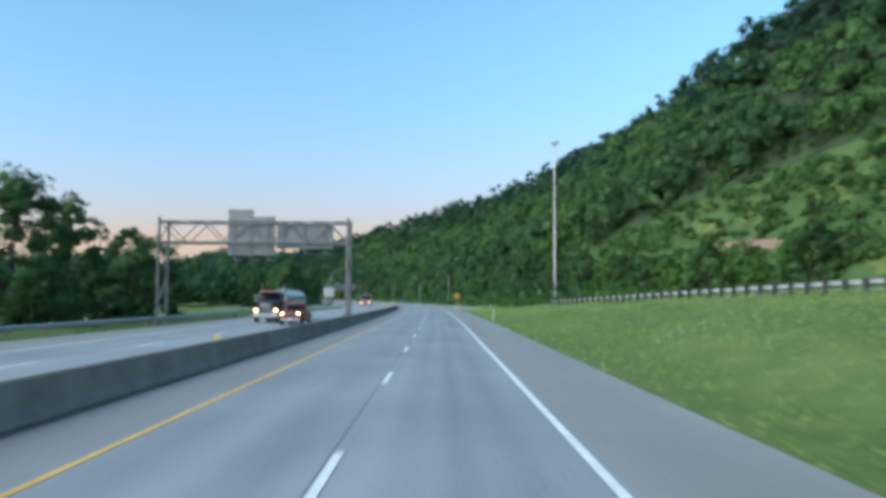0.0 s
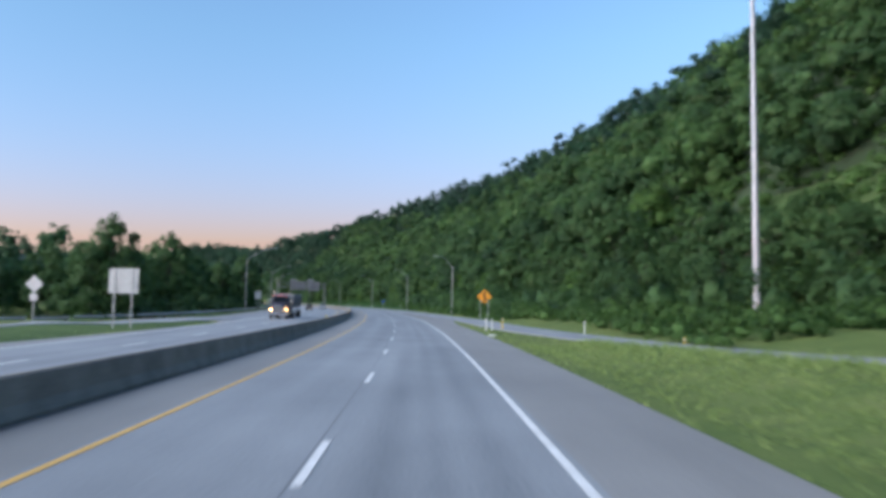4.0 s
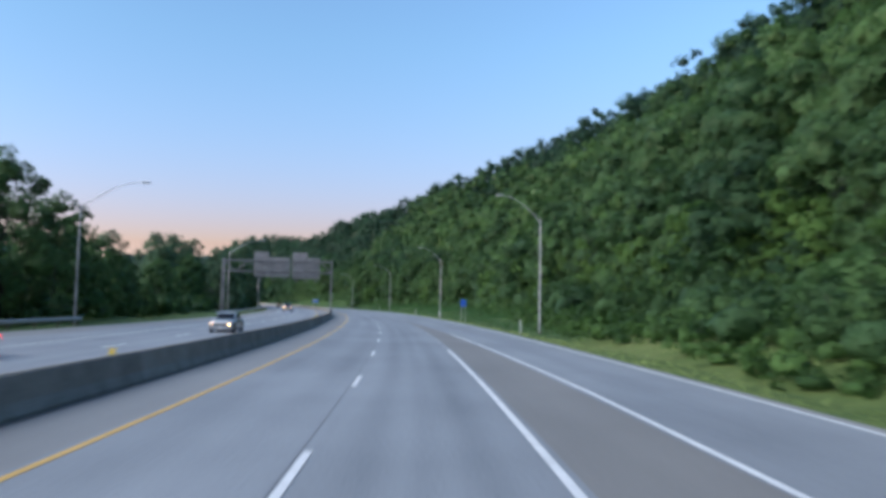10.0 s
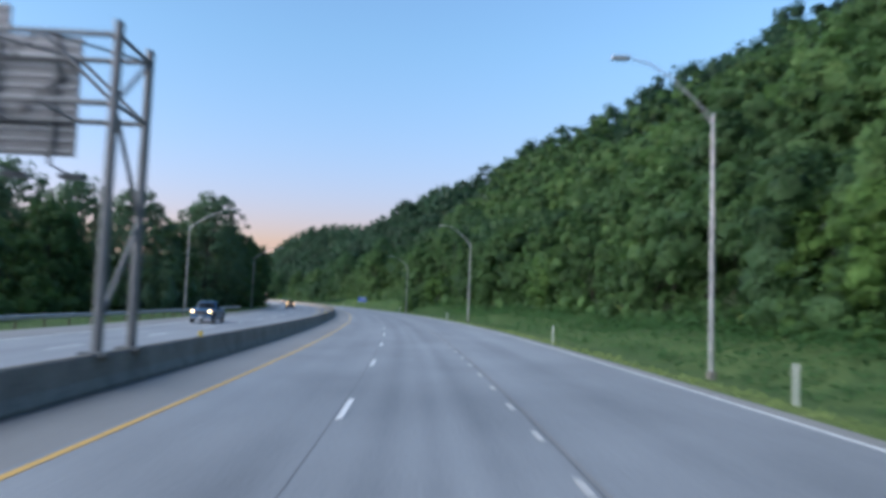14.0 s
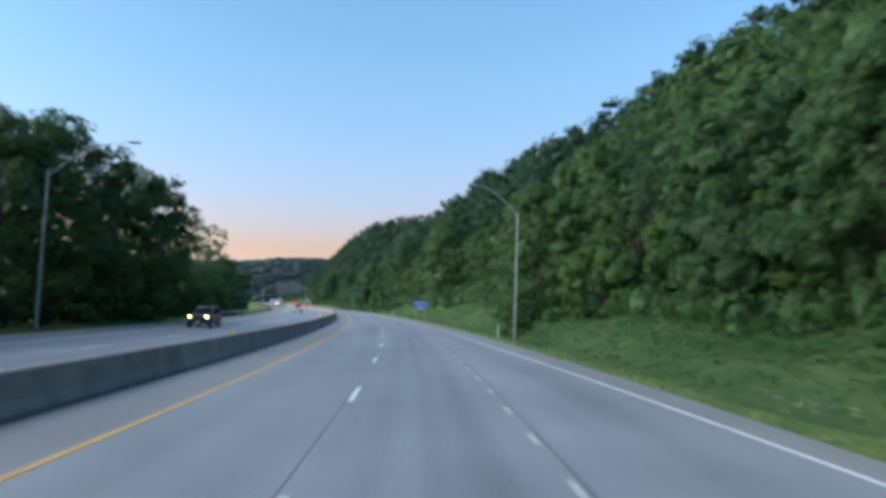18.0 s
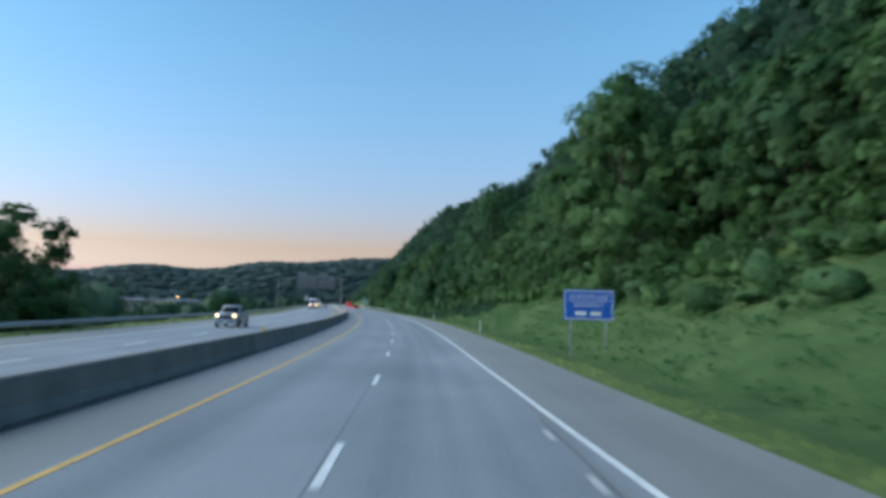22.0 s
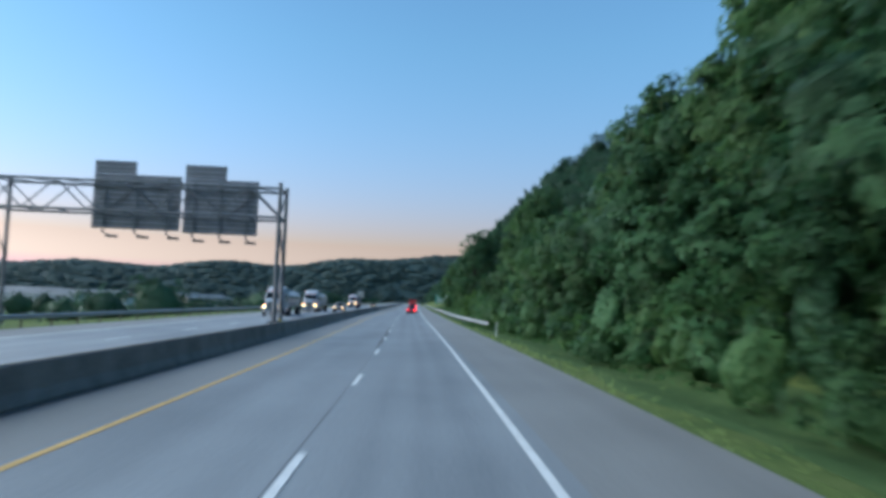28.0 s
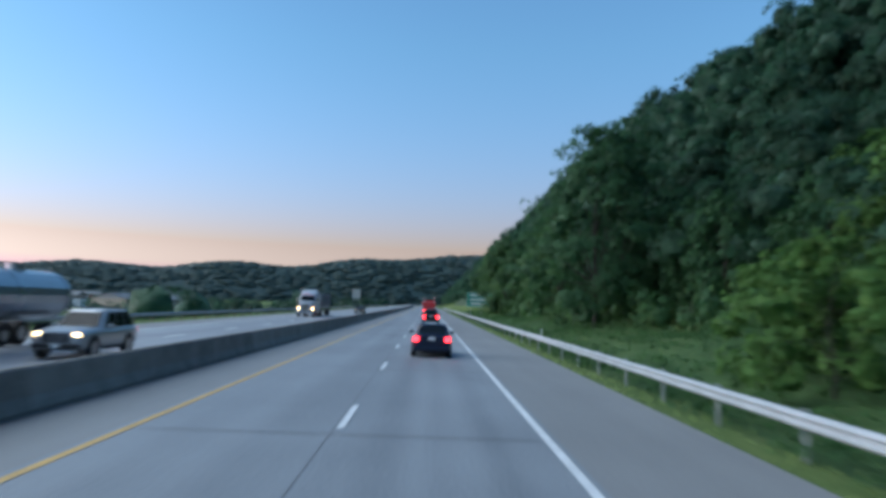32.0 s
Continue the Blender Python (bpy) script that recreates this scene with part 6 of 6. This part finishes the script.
            part("tank_band", bm, M["chrome"], t)
    elif load == "hopper":
        part("trailer_body", loft([ring(-13.2, [(1.0, 1.35), (1.25, 1.75), (1.28, 3.1), (1.2, 3.16), (0.5, 3.2)]), ring(-3.3, [(1.0, 1.35), (1.25, 1.75), (1.28, 3.1), (1.2, 3.16), (0.5, 3.2)])]), load_mat, t)
        for i in range(12):
            for sx in (-1, 1):
                bm = bmesh.new()
                box(bm, sx * 1.28 - 0.04, -13.1 + 0.88 * i, 1.75, sx * 1.28 + 0.04, -13.02 + 0.88 * i, 3.1)
                part("side_rib", bm, load_mat, t)
        bm = bmesh.new()
        box(bm, -1.22, -13.2, 3.16, 1.22, -3.3, 3.3, 0.05)
        part("cover_sheet", bm, M["tarp"], t)
    else:
        part("tipper_body", loft([ring(-5.6, [(1.05, 1.2), (1.22, 1.5), (1.25, 2.5), (1.2, 2.55), (0.5, 2.56)]), ring(-0.9, [(1.05, 1.2), (1.22, 1.5), (1.25, 2.6), (1.2, 2.65), (0.5, 2.66)])]), load_mat, t)
        bm = bmesh.new()
        box(bm, -1.15, -5.66, 1.35, 1.15, -5.6, 2.45, 0.02)
        part("tailgate", bm, M["truck_red"], t)
        for x in (-0.95, -0.2, 0.45, 0.95):
            bm = bmesh.new()
            box(bm, x - 0.16, -5.7, 0.95, x + 0.16, -5.6, 1.18, 0.02)
            part("tail_light", bm, M["red_lamp"], t, "glowing red tail light")
    return t


def ahead(s, u):
    return stand(s, u, 0.012)


def oncoming(s, u, half):
    """For a vehicle whose nose stands at s."""
    return stand(s + half, u, 0.012, 180)


car("hatchback", "dark blue saloon car with glowing tail lights in the lane", "car", ahead(882.4, 0.22), M["navy"], 4.5, 1.78, 1.47, 0.95, 0.92, "sedan", 1.02, False)
car("dark_suv", "black sport utility vehicle with glowing tail lights", "car", ahead(932.5, 0.35), M["carblack"], 4.8, 1.9, 1.78, 1.08, 1.1, "suv", 1.15, False)
lorry("tipper_lorry", "red tipper lorry with glowing tail lights in the lane", ahead(996.0, 0.2), M["truck_red"], "tipper", M["truck_red"], False)

lorry("tank_lorry", "dark long-nosed lorry with a steel tank trailer", oncoming(69, -16.5, 2.75), M["truck_blue"], "tank", M["tank_steel"], False)
car("pickup_truck", "dark red pickup truck with lit headlights", "pickup truck", oncoming(63.0, -12.9, 2.7), M["maroon"], 5.4, 1.95, 1.85, 1.12, 1.16, "pickup", 1.12)
lorry("bulk_lorry", "dark long-nosed lorry with a grey covered trailer", oncoming(203, -16.3, 2.75), M["truck_blue"], "hopper", M["tarp"])
car("saloon_car", "dark saloon car with lit headlights", "car", oncoming(293.2, -17.2, 2.3), M["olive"], 4.6, 1.8, 1.45, 0.92, 0.88)
car("white_car", "pale saloon car with lit headlights", "car", oncoming(322, -13.2, 2.3), M["silver"], 4.6, 1.8, 1.45, 0.92, 0.88)
car("blue_pickup", "blue pickup truck with lit headlights", "pickup truck", oncoming(434.0, -17.0, 2.7), M["carblue"], 5.4, 1.95, 1.85, 1.12, 1.16, "pickup", 1.12)
car("bronze_suv", "dark bronze sport utility vehicle with lit headlights", "car", oncoming(539.0, -16.8, 2.35), M["olive"], 4.7, 1.88, 1.75, 1.06, 1.06, "suv", 1.12)
car("silver_pickup", "silver pickup truck with lit headlights", "pickup truck", oncoming(647.0, -15.8, 2.7), M["silver"], 5.5, 1.98, 1.88, 1.14, 1.18, "pickup", 1.14)
lorry("tank_lorry", "pale grey long-nosed lorry with a steel tank trailer", oncoming(831.0, -16.4, 2.75), M["truck_white"], "tank", M["tank_steel"], high=True)
lorry("tank_lorry", "pale blue long-nosed lorry with a steel tank trailer", oncoming(864.0, -16.6, 2.75), M["truck_white"], "tank", M["tank_steel"], high=True)
car("silver_suv", "silver sport utility vehicle with lit headlights", "car", oncoming(873.0, -12.7, 2.35), M["silver"], 4.7, 1.88, 1.72, 1.06, 1.04, "suv", 1.12)
lorry("white_lorry", "pale long-nosed lorry with a covered trailer", oncoming(945.0, -16.4, 2.75), M["truck_white"], "hopper", M["tarp"], high=True)
car("far_car", "dark saloon car with lit headlights", "car", oncoming(985.0, -13.0, 2.3), M["olive"], 4.6, 1.8, 1.45, 0.92, 0.88)


# ---- the valley and the hills beyond ----
def ridge(name, label, s0, u0, s1, u1, height, depth, material, seed, bumps=5.0):
    """A wooded ridge far off: a long rounded hill with an uneven line of tree tops."""
    r = np.random.default_rng(seed)
    h = np.interp(900, ROAD_S, ROAD_H)
    o = at_road(900, 0)
    fwd, rt = np.array([-np.sin(h), np.cos(h)]), np.array([np.cos(h), np.sin(h)])
    p0, p1 = o[:2] + fwd * (s0 - 900) + rt * u0, o[:2] + fwd * (s1 - 900) + rt * u1
    length = np.linalg.norm(p1 - p0)
    along, n = (p1 - p0) / length, max(40, int(length / 12))
    side = np.array([-along[1], along[0]])
    t = np.linspace(0, 1, n)
    top = np.interp(t, np.linspace(0, 1, len(height)), height)
    top = np.convolve(np.pad(top, 5, mode="edge"), np.ones(11) / 11, "valid")
    rows_ = 14
    V = []
    for j in range(rows_):
        k = j / (rows_ - 1)
        z = -9 + (top + 9) * np.sin(k * math.pi / 2) ** 0.9
        bump = (r.random(n) - 0.5) * bumps * (0.4 + 0.6 * k)
        p = p0 + np.outer(t * length, along) + np.outer((k - 1) * depth + r.normal(0, 5, n), side)
        V.append(np.c_[p, z + bump * (j > 0)])
    V = np.concatenate(V)
    F = [(j * n + i, j * n + i + 1, (j + 1) * n + i + 1, (j + 1) * n + i) for j in range(rows_ - 1) for i in range(n - 1)]
    grid = V.reshape(rows_, n, 3)
    j, i = (r.random(len(V)) * (rows_ - 1.01), r.random(len(V)) * (n - 1.01))
    a, b, f, g = j.astype(int), i.astype(int), (j % 1)[:, None], (i % 1)[:, None]
    c = (grid[a, b] * (1 - g) + grid[a, b + 1] * g) * (1 - f) + (grid[a + 1, b] * (1 - g) + grid[a + 1, b + 1] * g) * f
    c = np.concatenate([c, grid[-1]])  # an even line of crowns along the top
    hill = tagged(link(name, V, F, material, smooth=True), label, "hill", kind="structure")
    wide = 17 + 8 * r.random(len(c)) ** 2
    body = cores(c, wide, wide * 0.2, r, 7, 4, -0.3, 0.1)
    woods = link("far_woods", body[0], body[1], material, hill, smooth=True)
    woods["kind"] = "stuff"
    tone = woods.data.attributes.new("tone", "FLOAT", "POINT")
    own = 0.44 + 0.08 * r.random(len(c)) + 0.12 * np.sin(c[:, 0] * 0.012) * np.sin(c[:, 1] * 0.015)
    tone.data.foreach_set("value", np.repeat(own, body[3]).astype(np.float32))
    return hill


ridge("far_hill", "dark wooded ridge across the valley", 2955, -2100, 3585, 420, [74, 92, 82, 70, 75, 94, 86, 76, 84, 100, 92, 84, 101, 122, 112, 104, 132, 150, 146, 160, 178, 184, 180, 190], 520, M["far_leaf_hazed"], 3, 7.0)
ridge("far_hill_west", "wooded hills along the valley side", 575, -2940, 2955, -2100, [69, 84, 66, 78, 90, 70, 84, 72, 88, 76, 74], 520, M["far_leaf_hazed"], 5, 9.0)
ridge("far_hill_beyond", "wooded hills far down the valley", -1245, -2100, 575, -2940, [64, 75, 66, 72], 520, M["far_leaf_hazed"], 8, 9.0)


# ---- the town in the valley ----
M.update(
    shed_white=paint("pale_shed_walls", (0.5, 0.52, 0.54), 0.6, vary=0.12, scale=0.3),
    shed_roof=paint("grey_shed_roof", (0.3, 0.32, 0.34), 0.5, 0.2, vary=0.15, scale=0.3),
    brick=paint("red_brown_walls", (0.28, 0.1, 0.07), 0.85, vary=0.2, scale=0.6, grain=8),
    tan=paint("tan_walls", (0.38, 0.33, 0.27), 0.85, vary=0.2, scale=0.5),
    dark_roof=paint("dark_roof_shingles", (0.09, 0.085, 0.085), 0.9, vary=0.25, scale=0.6),
    town_lamp=paint("lit_street_lamp", (1.0, 0.45, 0.13), 0.4, vary=0.02, glow=2.0),
)


def building(s, u, w, d, h, wall, roof, label, turn, pitch=0.25):
    """A shed or house with a gabled roof, a door and rows of windows."""
    b = thing("building", label, "building", stand(s, u, -8.1, turn))
    bm = bmesh.new()
    box(bm, -w / 2, -d / 2, 0, w / 2, d / 2, h, 0.05)
    walls = part("wall", bm, M[wall], b)
    e, r = 0.5, h + d / 2 * pitch
    bm = bmesh.new()
    for sy in (-1, 1):
        v = [bm.verts.new(p) for p in ((-w / 2 - e, sy * (d / 2 + e), h - e * pitch), (w / 2 + e, sy * (d / 2 + e), h - e * pitch), (w / 2 + e, 0, r), (-w / 2 - e, 0, r))]
        bm.faces.new(v)
    for sx in (-1, 1):
        bm.faces.new([bm.verts.new(p) for p in ((sx * w / 2, -d / 2, h - 0.02), (sx * w / 2, d / 2, h - 0.02), (sx * w / 2, 0, r - 0.05))])
    bmesh.ops.solidify(bm, geom=list(bm.faces), thickness=0.2)
    part("roof", bm, M[roof], b)
    n = max(2, int(w / 6))
    for i in range(n):
        x = -w / 2 + w * (i + 0.5) / n
        for sy in (-1, 1):
            bm = bmesh.new()
            box(bm, x - 0.7, sy * d / 2 - 0.06, h * 0.45, x + 0.7, sy * d / 2 + 0.06, h * 0.45 + 1.3)
            part("window", bm, M["glass"], b)
    bm = bmesh.new()
    box(bm, w / 2 - 0.06, -1.2, 0, w / 2 + 0.06, 1.2, min(3.0, h * 0.7))
    part("door", bm, M["dark_roof"], b)
    return b


town = np.random.default_rng(12)
for i in range(30):
    s, u = 780 + 26 * i + town.normal(0, 12), -85 - 210 * town.random() - i * 2.5
    big = town.random() < 0.45
    wall = str(town.choice(["shed_white", "shed_white", "tan", "brick"]))
    words = {"shed_white": "pale low shed in the valley town", "tan": "tan gabled house in the valley town", "brick": "red brick building in the valley town"}[wall]
    building(s, u, (34 if big else 13) + 10 * town.random(), (18 if big else 9) + 5 * town.random(), (6.5 if big else 5) + 2 * town.random(), wall,
             "shed_roof" if big else "dark_roof", words, float(town.choice([0, 90, 20, 70])))


def town_lamp():
    p = thing("town_lamp", "lit street lamp in the valley town", "street lamp", group="town lamps")
    bm = bmesh.new()
    tube(bm, (0, 0, 0), (0, 0, 11), 0.12, 0.08, 8)
    part("pole", bm, M["steel"], p)
    bm = bmesh.new()
    box(bm, -0.3, -0.25, 10.9, 0.3, 0.25, 11.15, 0.06)
    part("lamp_head", bm, M["town_lamp"], p, "glowing warm lamp")
    return p


first = None
for s, u in ((1010, -95), (980, -180)):
    m = stand(s, u, -8.1)
    if first is None:
        first = town_lamp()
        first.matrix_basis = m
    else:
        copy_thing(first, m)


def valley_woods():
    """Clumps of trees between the buildings."""
    r = np.random.default_rng(21)
    s = 640 + 900 * r.random(420)
    u = -38 - 330 * r.random(420) ** 1.3
    h = 4 + 5 * r.random(420)
    base = at_road(s, u, ground_z(s, u))
    per, mid, own = 72, base + np.stack([0 * h, 0 * h, h * 0.5], -1), r.random(420)
    c, nm = clumped(mid, h * 0.62, h * 0.55, per, r, 0.3, 9)
    return tagged(leaves_of("valley_woods", c, nm, 1.5 * (0.6 + 0.8 * r.random(420 * per)), np.repeat(own, per), r, M["leaf_dark"], None, 0.8, core=(cores(mid, h * 0.5, h * 0.46, r, 7, 4), own)),
                  "dark green trees and bushes across the valley floor", "woods", kind="stuff")


valley_woods()
